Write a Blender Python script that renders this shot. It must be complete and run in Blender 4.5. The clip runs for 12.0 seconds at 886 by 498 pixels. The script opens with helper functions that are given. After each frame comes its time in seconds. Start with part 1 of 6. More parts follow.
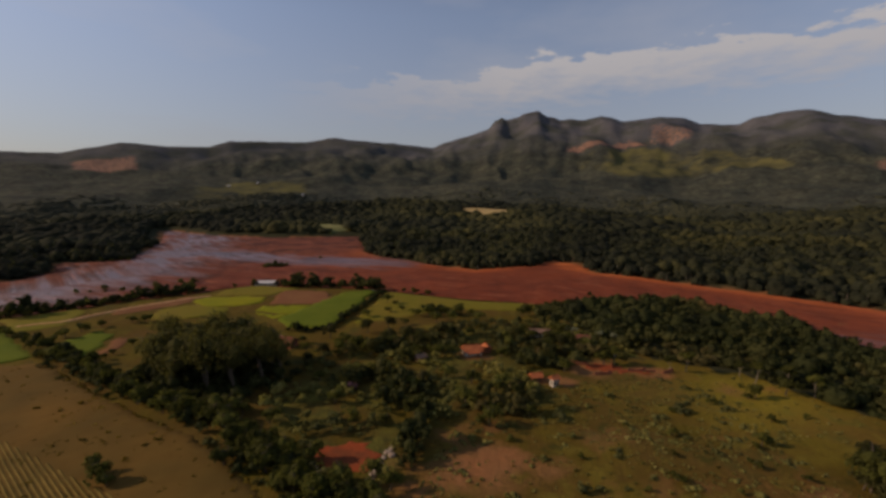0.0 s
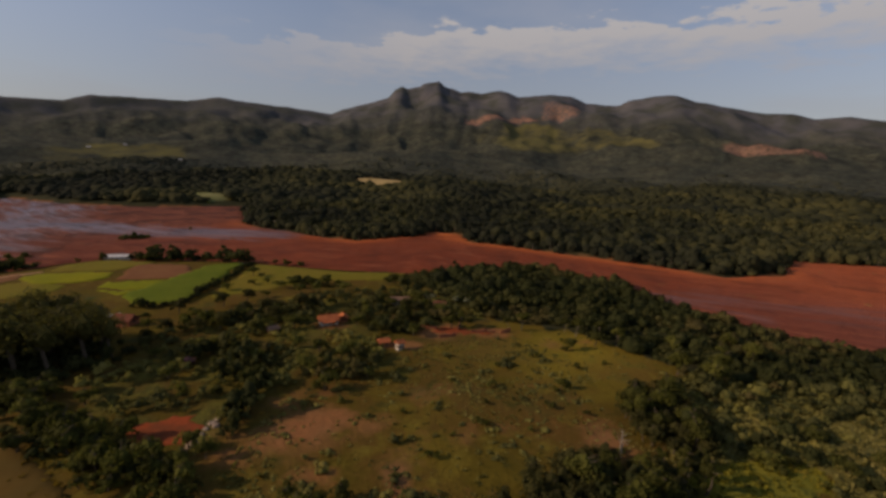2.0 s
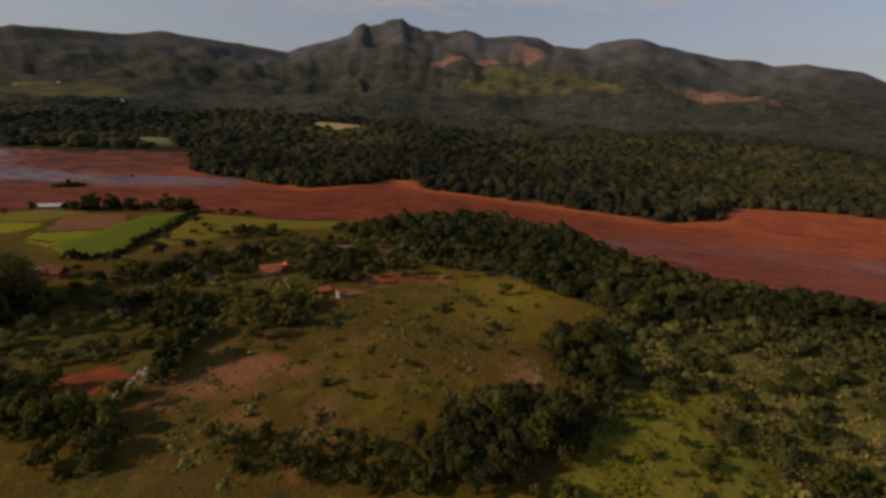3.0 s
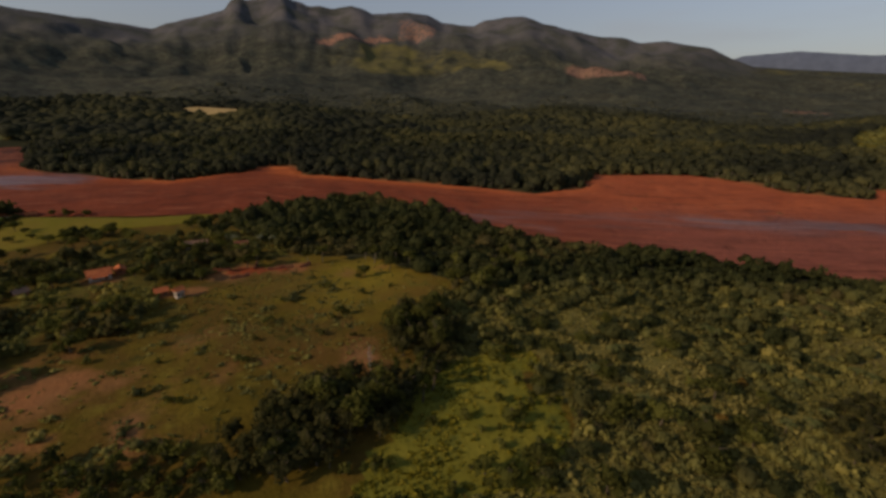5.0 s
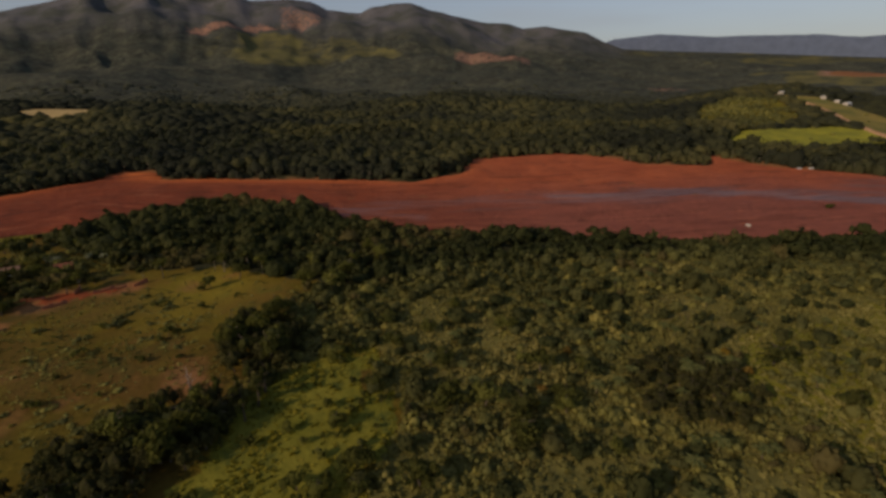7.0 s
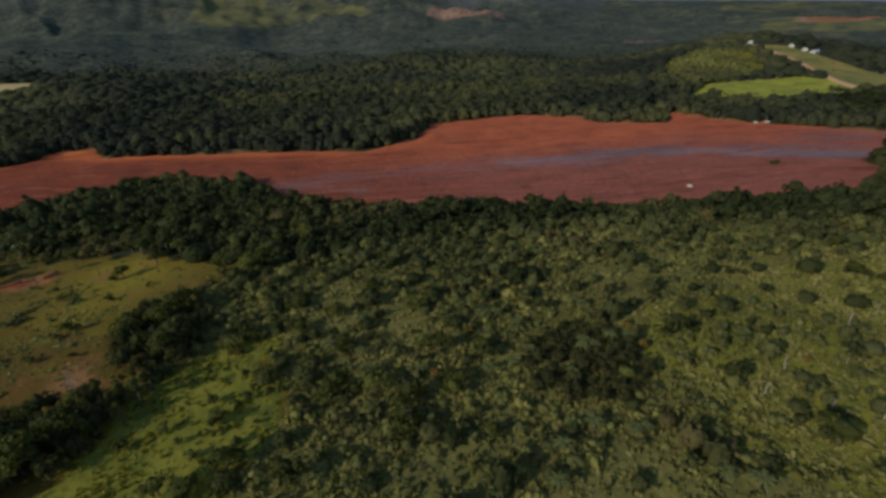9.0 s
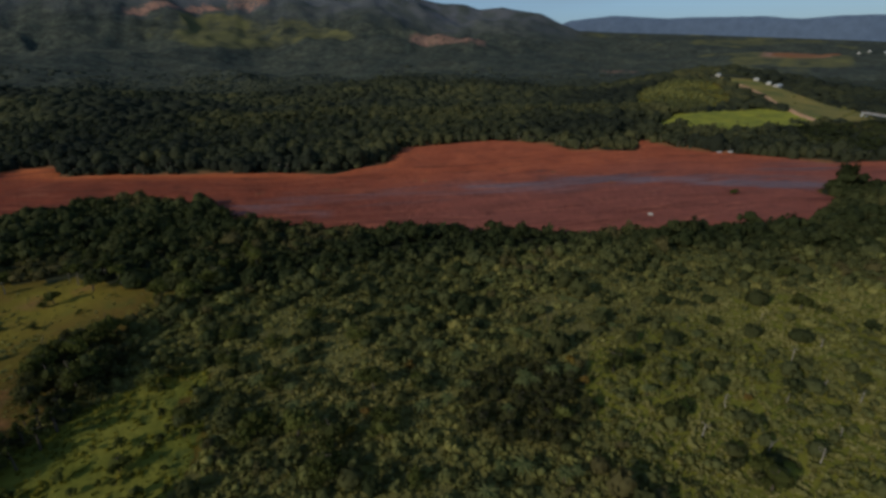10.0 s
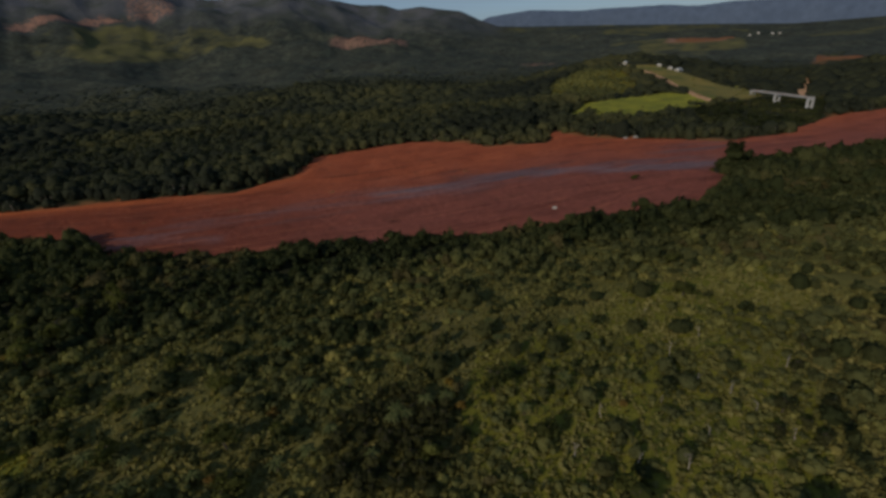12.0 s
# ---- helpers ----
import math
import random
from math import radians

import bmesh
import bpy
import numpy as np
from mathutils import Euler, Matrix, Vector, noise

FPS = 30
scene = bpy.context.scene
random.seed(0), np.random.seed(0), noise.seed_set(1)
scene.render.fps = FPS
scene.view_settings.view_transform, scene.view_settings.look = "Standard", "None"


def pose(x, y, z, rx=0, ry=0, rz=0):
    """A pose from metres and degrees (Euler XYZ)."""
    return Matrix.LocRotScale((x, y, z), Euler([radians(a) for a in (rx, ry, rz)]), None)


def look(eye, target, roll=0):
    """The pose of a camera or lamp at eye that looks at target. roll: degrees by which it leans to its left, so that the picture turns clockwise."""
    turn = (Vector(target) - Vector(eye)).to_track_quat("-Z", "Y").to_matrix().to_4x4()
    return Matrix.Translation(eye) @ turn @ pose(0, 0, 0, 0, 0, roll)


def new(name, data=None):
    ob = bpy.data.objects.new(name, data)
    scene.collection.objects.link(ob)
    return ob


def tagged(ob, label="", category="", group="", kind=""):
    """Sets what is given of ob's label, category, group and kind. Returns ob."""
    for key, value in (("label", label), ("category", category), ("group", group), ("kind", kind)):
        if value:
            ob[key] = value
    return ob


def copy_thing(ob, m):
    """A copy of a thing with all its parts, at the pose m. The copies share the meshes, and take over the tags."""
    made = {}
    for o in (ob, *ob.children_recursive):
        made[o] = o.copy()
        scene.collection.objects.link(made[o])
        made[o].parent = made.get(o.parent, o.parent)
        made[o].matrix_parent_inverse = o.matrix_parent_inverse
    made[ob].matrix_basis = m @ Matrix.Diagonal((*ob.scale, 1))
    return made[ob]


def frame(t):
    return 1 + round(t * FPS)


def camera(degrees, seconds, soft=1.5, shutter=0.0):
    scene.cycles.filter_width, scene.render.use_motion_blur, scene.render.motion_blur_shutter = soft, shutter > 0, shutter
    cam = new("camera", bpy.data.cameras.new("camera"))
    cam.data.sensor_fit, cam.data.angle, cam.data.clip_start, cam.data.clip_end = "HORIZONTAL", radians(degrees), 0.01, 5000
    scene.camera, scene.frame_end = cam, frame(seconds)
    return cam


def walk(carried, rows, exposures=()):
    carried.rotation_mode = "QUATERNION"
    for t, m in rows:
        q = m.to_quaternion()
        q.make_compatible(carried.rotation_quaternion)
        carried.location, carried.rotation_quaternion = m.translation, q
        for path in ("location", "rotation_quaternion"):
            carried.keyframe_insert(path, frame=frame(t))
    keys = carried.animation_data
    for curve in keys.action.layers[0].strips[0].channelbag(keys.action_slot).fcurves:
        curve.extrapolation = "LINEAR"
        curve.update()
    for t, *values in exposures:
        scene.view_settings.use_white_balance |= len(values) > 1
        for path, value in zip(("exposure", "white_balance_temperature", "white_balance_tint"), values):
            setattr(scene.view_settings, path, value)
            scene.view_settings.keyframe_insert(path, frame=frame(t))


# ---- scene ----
cam = camera(87.9, 12.0, soft=3.2)
PATH = [
    (0, (1.124, 0.684, 86.738), (1.141, 2.67, 86.506), 0.5),
    (0.5, (7.262, -1.156, 87.094), (7.35, 0.83, 86.882), 0.9),
    (1, (13.527, -3.32, 87.449), (13.728, -1.347, 87.197), 1.0),
    (1.5, (19.841, -5.742, 87.872), (20.139, -3.781, 87.616), 1.7),
    (2, (26.522, -8.302, 88.264), (26.951, -6.38, 87.915), 2.0),
    (2.5, (32.72, -10.699, 88.742), (33.24, -8.829, 88.259), 2.6),
    (3, (39.177, -13.432, 89.777), (39.738, -11.598, 89.21), 2.6),
    (3.2, (41.995, -14.617, 89.979), (42.604, -12.812, 89.37), 2.4),
    (4.8, (63.215, -22.71, 90.578), (64.086, -21.02, 89.956), 1.2),
    (5, (65.907, -23.887, 90.595), (66.818, -22.223, 89.962), 1.2),
    (5.5, (72.556, -26.497, 90.883), (73.581, -24.898, 90.255), 0.5),
    (6, (78.979, -29.463, 91.074), (80.071, -27.91, 90.446), -0.4),
    (6.5, (85.699, -32.675, 91.084), (86.868, -31.186, 90.438), -0.1),
    (7, (92.505, -35.657, 91.115), (93.716, -34.216, 90.44), -0.8),
    (7.2, (95.206, -37.277, 91.102), (96.417, -35.843, 90.411), -1.2),
    (8.8, (116.623, -48.281, 94.023), (117.832, -46.92, 93.196), -3.0),
    (9, (119.203, -49.725, 94.033), (120.417, -48.367, 93.208), -2.6),
    (9.5, (126.086, -52.281, 94.067), (127.333, -50.932, 93.276), -2.1),
    (10, (133.157, -55.018, 94.13), (134.453, -53.686, 93.389), -1.1),
    (10.5, (140.002, -57.731, 93.927), (141.362, -56.442, 93.228), -0.9),
    (11, (146.796, -60.029, 93.815), (148.226, -58.809, 93.132), -1.1),
    (11.5, (153.482, -62.407, 94.137), (154.936, -61.231, 93.426), -1.3),
    (12, (160.685, -65.127, 94.364), (162.132, -63.968, 93.613), -4.3),
]
walk(cam, [(t, look(eye, target, roll)) for t, eye, target, roll in PATH],
     exposures=[(0.0, -0.19, 7650, 24), (2.5, -0.2, 7800, 23), (5.5, -0.25, 7750, 20), (7.0, -0.24, 7500, 19), (9.0, 0.11, 5650, 2), (9.5, -0.12, 5300, -3), (10.0, -0.31, 5500, 3), (11.5, -0.44, 5850, 8), (12.0, -0.62, 5950, 8)])

# ---------------------------------------------------------------- sky and sun
SUN_AZ, SUN_EL = -86.0, 25.0          # degrees clockwise from +y, degrees up
world = bpy.data.worlds.new("world")
scene.world = world
world.use_nodes = True
wt = world.node_tree
wt.nodes.clear()


def wmath(op, a, b=None, clamp=False):
    n = wt.nodes.new("ShaderNodeMath")
    n.operation, n.use_clamp = op, clamp
    for i, v in enumerate((a, b)):
        if v is None:
            continue
        if isinstance(v, (int, float)):
            n.inputs[i].default_value = v
        else:
            wt.links.new(v, n.inputs[i])
    return n.outputs[0]


w_out = wt.nodes.new("ShaderNodeOutputWorld")
w_bg = wt.nodes.new("ShaderNodeBackground")
w_sky = wt.nodes.new("ShaderNodeTexSky")
w_sky.sky_type, w_sky.sun_disc = "NISHITA", False
w_sky.sun_elevation, w_sky.sun_rotation = radians(SUN_EL), radians(SUN_AZ)
w_sky.air_density, w_sky.dust_density, w_sky.ozone_density, w_sky.altitude = 1.0, 0.5, 0.9, 900
w_co = wt.nodes.new("ShaderNodeTexCoord")
w_sep = wt.nodes.new("ShaderNodeSeparateXYZ")
wt.links.new(w_co.outputs["Generated"], w_sep.inputs[0])
az = wmath("MULTIPLY", wmath("ARCTAN2", w_sep.outputs[0], w_sep.outputs[1]), 57.2958)
el = wmath("MULTIPLY", wmath("ARCSINE", w_sep.outputs[2]), 57.2958)
# clouds drawn on a flat layer overhead, so that they shrink towards the horizon
zz = wmath("ADD", wmath("MAXIMUM", w_sep.outputs[2], 0.0), 0.06)
w_cv = wt.nodes.new("ShaderNodeCombineXYZ")
wt.links.new(wmath("DIVIDE", w_sep.outputs[0], zz), w_cv.inputs[0])
wt.links.new(wmath("DIVIDE", w_sep.outputs[1], zz), w_cv.inputs[1])
w_n1 = wt.nodes.new("ShaderNodeTexNoise")
w_n1.inputs["Scale"].default_value, w_n1.inputs["Detail"].default_value, w_n1.inputs["Roughness"].default_value = 2.4, 10.0, 0.62
wt.links.new(w_cv.outputs[0], w_n1.inputs["Vector"])
w_n2 = wt.nodes.new("ShaderNodeTexNoise")
w_n2.inputs["Scale"].default_value, w_n2.inputs["Detail"].default_value = 0.45, 6.0
wt.links.new(w_cv.outputs[0], w_n2.inputs["Vector"])
# the long bank of cloud over the range, rising from west to east
line = wmath("ADD", 11.7, wmath("MULTIPLY", wmath("MINIMUM", wmath("ADD", az, 6.0), 26.0), 0.105))
off = wmath("ADD", wmath("SUBTRACT", el, line), wmath("MULTIPLY", wmath("SUBTRACT", w_n1.outputs[0], 0.5), 9.0))
w_n3 = wt.nodes.new("ShaderNodeTexNoise")
w_n3.inputs["Scale"].default_value, w_n3.inputs["Detail"].default_value = 7.0, 5.0
wt.links.new(w_cv.outputs[0], w_n3.inputs["Vector"])
off = wmath("ADD", off, wmath("MULTIPLY", wmath("SUBTRACT", w_n3.outputs[0], 0.5), 3.0))
above = wmath("SUBTRACT", 1.0, wmath("MULTIPLY", wmath("MAXIMUM", wmath("SUBTRACT", off, 1.2), 0.0), 1.7), True)
below = wmath("SUBTRACT", 1.0, wmath("MULTIPLY", wmath("MAXIMUM", wmath("MULTIPLY", off, -1.0), 0.0), 0.26), True)
ends = wmath("MULTIPLY", wmath("MULTIPLY", wmath("ADD", az, 20.0), 0.035, True), 1.0, True)
bank = wmath("MULTIPLY", wmath("MULTIPLY", above, below), ends)
thin = wmath("MULTIPLY", wmath("SUBTRACT", w_n2.outputs[0], 0.5, True), 2.0, True)
cover = wmath("MULTIPLY", wmath("MAXIMUM", wmath("MULTIPLY", bank, 0.85), thin), wmath("MULTIPLY", wmath("SUBTRACT", el, 3.0), 0.15, True), True)
w_mix = wt.nodes.new("ShaderNodeMix")
w_mix.data_type = "RGBA"
wt.links.new(cover, w_mix.inputs["Factor"])
wt.links.new(w_sky.outputs[0], w_mix.inputs["A"])
w_mix.inputs["B"].default_value = (3.9, 4.3, 4.5, 1)
# a grey veil of haze low over the horizon
w_veil = wt.nodes.new("ShaderNodeMix")
w_veil.data_type = "RGBA"
wt.links.new(wmath("MULTIPLY", wmath("SUBTRACT", 1.0, wmath("MULTIPLY", wmath("MAXIMUM", el, 0.0), 0.05), True), 0.82), w_veil.inputs["Factor"])
wt.links.new(w_mix.outputs["Result"], w_veil.inputs["A"])
w_veil.inputs["B"].default_value = (1.17, 1.39, 1.88, 1)
wt.links.new(w_veil.outputs["Result"], w_bg.inputs["Color"])
w_bg.inputs["Strength"].default_value = 0.13
wt.links.new(w_bg.outputs[0], w_out.inputs[0])

sun_data = bpy.data.lights.new("sun", "SUN")
sun_data.energy, sun_data.angle, sun_data.color = 3.3, radians(0.6), (1.0, 0.86, 0.66)
sun = new("sun", sun_data)
sx, sy, sz = math.sin(radians(SUN_AZ)) * math.cos(radians(SUN_EL)), math.cos(radians(SUN_AZ)) * math.cos(radians(SUN_EL)), math.sin(radians(SUN_EL))
sun.matrix_world = look((sx * 500, sy * 500, sz * 500), (0, 0, 0))


# ---------------------------------------------------------------- materials
class Mat:
    """A small builder of node materials."""

    def __init__(self, name, rough=0.9, spec=0.2):
        self.m = bpy.data.materials.new(name)
        self.m.use_nodes = True
        self.t = self.m.node_tree
        self.b = self.t.nodes["Principled BSDF"]
        self.b.inputs["Roughness"].default_value = rough
        self.b.inputs["Specular IOR Level"].default_value = spec
        self.pos = self.t.nodes.new("ShaderNodeNewGeometry").outputs["Position"]

    def link(self, a, b):
        self.t.links.new(a, b)

    def put(self, v, socket):
        if isinstance(v, (int, float)):
            socket.default_value = v
        elif isinstance(v, tuple):
            socket.default_value = (*v, 1) if len(v) == 3 else v
        else:
            self.link(v, socket)

    def noise(self, scale, detail=4.0, rough=0.55, vec=None):
        n = self.t.nodes.new("ShaderNodeTexNoise")
        n.inputs["Scale"].default_value, n.inputs["Detail"].default_value, n.inputs["Roughness"].default_value = scale, detail, rough
        self.link(vec or self.pos, n.inputs["Vector"])
        return n.outputs[0]

    def ramp(self, v, lo, hi):
        n = self.t.nodes.new("ShaderNodeMapRange")
        self.put(v, n.inputs[0])
        n.inputs[1].default_value, n.inputs[2].default_value = lo, hi
        return n.outputs[0]

    def math(self, op, a, b):
        n = self.t.nodes.new("ShaderNodeMath")
        n.operation = op
        self.put(a, n.inputs[0])
        self.put(b, n.inputs[1])
        return n.outputs[0]

    def mix(self, f, a, b, blend="MIX"):
        n = self.t.nodes.new("ShaderNodeMix")
        n.data_type, n.blend_type = "RGBA", blend
        self.put(f, n.inputs["Factor"])
        self.put(a, n.inputs["A"])
        self.put(b, n.inputs["B"])
        return n.outputs["Result"]

    def attr(self, name):
        n = self.t.nodes.new("ShaderNodeAttribute")
        n.attribute_name = name
        return n.outputs["Fac"]

    def object_random(self):
        return self.t.nodes.new("ShaderNodeObjectInfo").outputs["Random"]

    def island_random(self):
        return self.t.nodes.new("ShaderNodeNewGeometry").outputs["Random Per Island"]

    def bump(self, v, strength, distance):
        n = self.t.nodes.new("ShaderNodeBump")
        n.inputs["Strength"].default_value, n.inputs["Distance"].default_value = strength, distance
        self.put(v, n.inputs["Height"])
        self.link(n.outputs[0], self.b.inputs["Normal"])

    def base(self, v):
        self.put(v, self.b.inputs["Base Color"])
        return self.m


def plain_stain(name, a, b, scale, rough=0.95, spec=0.05, fine=None, bump=0.0):
    """Two tones by a coarse noise, broken up by a finer one."""
    k = Mat(name, rough, spec)
    c = k.mix(k.ramp(k.noise(scale), 0.35, 0.65), a, b)
    f = k.noise(fine or scale * 9, 3)
    c = k.mix(0.45, c, k.mix(f, (0.35, 0.35, 0.35), (1.6, 1.6, 1.6)), "MULTIPLY")
    if bump:
        k.bump(f, 0.6, bump)
    return k.base(c)


def ground_material():
    k = Mat("ground_cover", 0.97, 0.03)
    big, mid, fine = k.noise(0.012, 5), k.noise(0.07, 5), k.noise(0.6, 4, 0.65)
    patchy = k.noise(0.035, 7, 0.65)
    grass = k.mix(k.ramp(patchy, 0.4, 0.6), (0.115, 0.084, 0.013), (0.142, 0.079, 0.02))
    grass = k.mix(k.ramp(mid, 0.56, 0.72), grass, (0.07, 0.08, 0.02))
    grass = k.mix(k.ramp(k.noise(0.016, 5, 0.6), 0.5, 0.62), grass, (0.132, 0.083, 0.022))
    grass = k.mix(k.ramp(k.noise(0.028, 6, 0.65), 0.52, 0.64), grass, (0.165, 0.119, 0.018))
    grass = k.mix(k.ramp(k.noise(0.11, 6, 0.65), 0.55, 0.72), grass, (0.195, 0.15, 0.026))
    grass = k.mix(k.ramp(k.noise(0.09, 8, 0.7), 0.58, 0.66), grass, (0.07, 0.062, 0.014))
    # yellower, brighter grass round the pasture's far tip, darker grass elsewhere
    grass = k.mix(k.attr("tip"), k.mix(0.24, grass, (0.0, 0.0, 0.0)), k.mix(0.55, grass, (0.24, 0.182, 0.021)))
    lush = k.mix(k.ramp(mid, 0.3, 0.7), (0.124, 0.12, 0.017), (0.188, 0.164, 0.025))
    lush = k.mix(k.ramp(k.noise(0.13, 6, 0.65), 0.52, 0.66), lush, (0.06, 0.07, 0.016))
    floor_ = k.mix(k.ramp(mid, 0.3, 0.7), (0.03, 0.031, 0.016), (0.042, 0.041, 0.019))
    soil = k.mix(k.ramp(mid, 0.3, 0.7), (0.265, 0.108, 0.042), (0.2, 0.103, 0.042))
    # rock greyed towards blue: the haze of distance is put into its colour
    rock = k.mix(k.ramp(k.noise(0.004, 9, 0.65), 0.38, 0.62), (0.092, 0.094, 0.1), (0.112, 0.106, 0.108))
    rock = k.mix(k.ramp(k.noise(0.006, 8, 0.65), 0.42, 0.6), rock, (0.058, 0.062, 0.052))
    downs = k.mix(k.ramp(k.noise(0.009, 8, 0.68), 0.38, 0.62), (0.13, 0.116, 0.043), (0.078, 0.073, 0.035))
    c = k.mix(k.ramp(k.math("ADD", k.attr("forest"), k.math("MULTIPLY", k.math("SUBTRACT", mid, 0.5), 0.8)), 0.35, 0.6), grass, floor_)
    brush = k.mix(k.ramp(k.noise(0.06, 6, 0.65), 0.35, 0.65), (0.094, 0.086, 0.027), (0.163, 0.138, 0.039))
    brush = k.mix(k.ramp(k.noise(0.02, 4, 0.6), 0.5, 0.62), brush, (0.13, 0.105, 0.035))
    c = k.mix(k.ramp(k.math("ADD", k.attr("brush"), k.math("MULTIPLY", k.math("SUBTRACT", mid, 0.5), 0.4)), 0.3, 0.6), c, brush)
    crowns = k.noise(0.045, 5, 0.7)
    # far woods carry a haze blue in their base tones
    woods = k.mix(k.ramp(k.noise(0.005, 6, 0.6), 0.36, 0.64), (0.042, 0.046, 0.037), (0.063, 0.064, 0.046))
    woods = k.mix(0.8, woods, k.mix(k.ramp(crowns, 0.34, 0.66), (0.35, 0.35, 0.4), (1.65, 1.65, 1.5)), "MULTIPLY")
    woods = k.mix(0.6, woods, k.mix(k.ramp(k.noise(0.014, 5, 0.65), 0.35, 0.65), (0.5, 0.5, 0.55), (1.45, 1.45, 1.35)), "MULTIPLY")
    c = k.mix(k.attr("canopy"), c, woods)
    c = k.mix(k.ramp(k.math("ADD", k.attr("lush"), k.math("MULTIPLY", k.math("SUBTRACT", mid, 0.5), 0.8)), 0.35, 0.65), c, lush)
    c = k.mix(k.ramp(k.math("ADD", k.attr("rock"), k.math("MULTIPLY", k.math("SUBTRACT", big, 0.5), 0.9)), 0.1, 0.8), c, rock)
    c = k.mix(k.ramp(k.math("ADD", k.attr("downs"), k.math("MULTIPLY", k.math("SUBTRACT", big, 0.5), 1.2)), 0.35, 0.65), c, downs)
    # far soil turns paler and less red
    soil = k.mix(k.ramp(k.attr("canopy"), 0.2, 0.8), soil, (0.28, 0.148, 0.1))
    c = k.mix(k.ramp(k.math("ADD", k.attr("soil"), k.math("MULTIPLY", k.math("SUBTRACT", k.noise(0.05, 6, 0.62), 0.5), 1.8)), 0.3, 0.75), c, soil)
    c = k.mix(0.5, c, k.mix(fine, (0.3, 0.3, 0.3), (1.7, 1.7, 1.7)), "MULTIPLY")
    crag = k.math("MULTIPLY", k.math("MULTIPLY", k.noise(0.009, 9, 0.68), k.attr("rock")), 5.0)
    k.bump(k.math("ADD", k.math("ADD", fine, crag), k.math("MULTIPLY", k.math("MULTIPLY", crowns, k.attr("canopy")), 9.0)), 0.8, 0.6)
    return k.base(c)


def mud_material():
    k = Mat("tailings_mud", 0.8, 0.1)
    mid, fine = k.noise(0.02, 6, 0.6), k.noise(0.22, 6, 0.65)
    dry = k.mix(k.ramp(mid, 0.35, 0.65), (0.32, 0.062, 0.018), (0.21, 0.04, 0.013))
    pale = k.mix(k.ramp(k.noise(0.05, 6, 0.6), 0.5, 0.75), dry, (0.32, 0.075, 0.026))
    # drier and more orange towards the outer bank, browner towards the near one
    bank = k.ramp(k.math("ADD", k.attr("side"), k.math("MULTIPLY", k.math("SUBTRACT", mid, 0.5), 120.0)), -30.0, 70.0)
    pale = k.mix(bank, k.mix(0.4, pale, (0.2, 0.05, 0.026)), k.mix(0.35, pale, (0.48, 0.118, 0.03)))
    # broad darker and lighter tongues, and a fresh orange rim along the outer bank
    pale = k.mix(k.ramp(k.noise(0.0075, 6, 0.6), 0.42, 0.6), pale, k.mix(0.42, pale, (0.12, 0.03, 0.015)))
    pale = k.mix(k.ramp(k.math("ADD", k.attr("rim"), k.math("MULTIPLY", k.math("SUBTRACT", k.noise(0.03, 6, 0.65), 0.5), 1.2)), 0.3, 0.75), pale, (0.5, 0.125, 0.034))
    # lighter and pinker downstream, mauve on the near side
    east = k.ramp(k.math("ADD", k.attr("run"), k.math("MULTIPLY", k.math("SUBTRACT", mid, 0.5), 300.0)), 1050.0, 1350.0)
    pale = k.mix(k.math("MULTIPLY", east, 0.75), pale, k.mix(bank, (0.25, 0.082, 0.056), k.mix(k.ramp(k.noise(0.03, 7, 0.65), 0.42, 0.62), (0.43, 0.108, 0.043), (0.31, 0.072, 0.03))))
    # darker red-brown where the channel narrows
    neck = k.math("ADD", k.attr("run"), k.math("MULTIPLY", k.math("SUBTRACT", k.noise(0.012, 6, 0.65), 0.5), 260.0))
    neck = k.math("MULTIPLY", k.ramp(neck, 760.0, 900.0), k.ramp(neck, 1370.0, 1230.0))
    inner = k.ramp(k.math("ADD", k.attr("rim"), k.math("MULTIPLY", k.math("SUBTRACT", k.noise(0.04, 6, 0.65), 0.5), 0.8)), 0.55, 0.2)
    pale = k.mix(k.math("MULTIPLY", k.math("MULTIPLY", neck, inner), 0.7), pale, k.mix(k.ramp(k.noise(0.04, 7, 0.65), 0.4, 0.62), (0.2, 0.046, 0.02), (0.13, 0.034, 0.017)))
    # wetter brown-mauve slurry upstream
    west = k.ramp(k.math("ADD", k.attr("run"), k.math("MULTIPLY", k.math("SUBTRACT", k.noise(0.012, 6, 0.65), 0.5), 420.0)), 880.0, 560.0)
    slurry = k.mix(k.ramp(k.noise(0.03, 8, 0.7), 0.4, 0.62), (0.19, 0.066, 0.044), (0.085, 0.03, 0.021))
    pale = k.mix(k.math("MULTIPLY", west, 0.85), pale, slurry)
    wetc = k.mix(k.ramp(mid, 0.3, 0.7), (0.13, 0.063, 0.056), (0.215, 0.118, 0.108))
    # streaks drawn out along the flow: an attribute runs along it, another across it
    v = k.t.nodes.new("ShaderNodeCombineXYZ")
    k.put(k.math("MULTIPLY", k.attr("run"), 0.012), v.inputs[0])
    k.put(k.math("MULTIPLY", k.attr("side"), 0.07), v.inputs[1])
    streak = k.noise(1.0, 6, 0.62, v.outputs[0])
    w = k.ramp(k.math("ADD", k.attr("wet"), k.math("MULTIPLY", k.math("SUBTRACT", streak, 0.5), 1.9)), 0.38, 0.85)
    c = k.mix(w, pale, wetc)
    c = k.mix(k.ramp(streak, 0.52, 0.68), c, k.mix(0.6, c, (0.10, 0.026, 0.013)))
    # narrow flow lines and cut edges
    u = k.t.nodes.new("ShaderNodeCombineXYZ")
    k.put(k.math("MULTIPLY", k.attr("run"), 0.021), u.inputs[0])
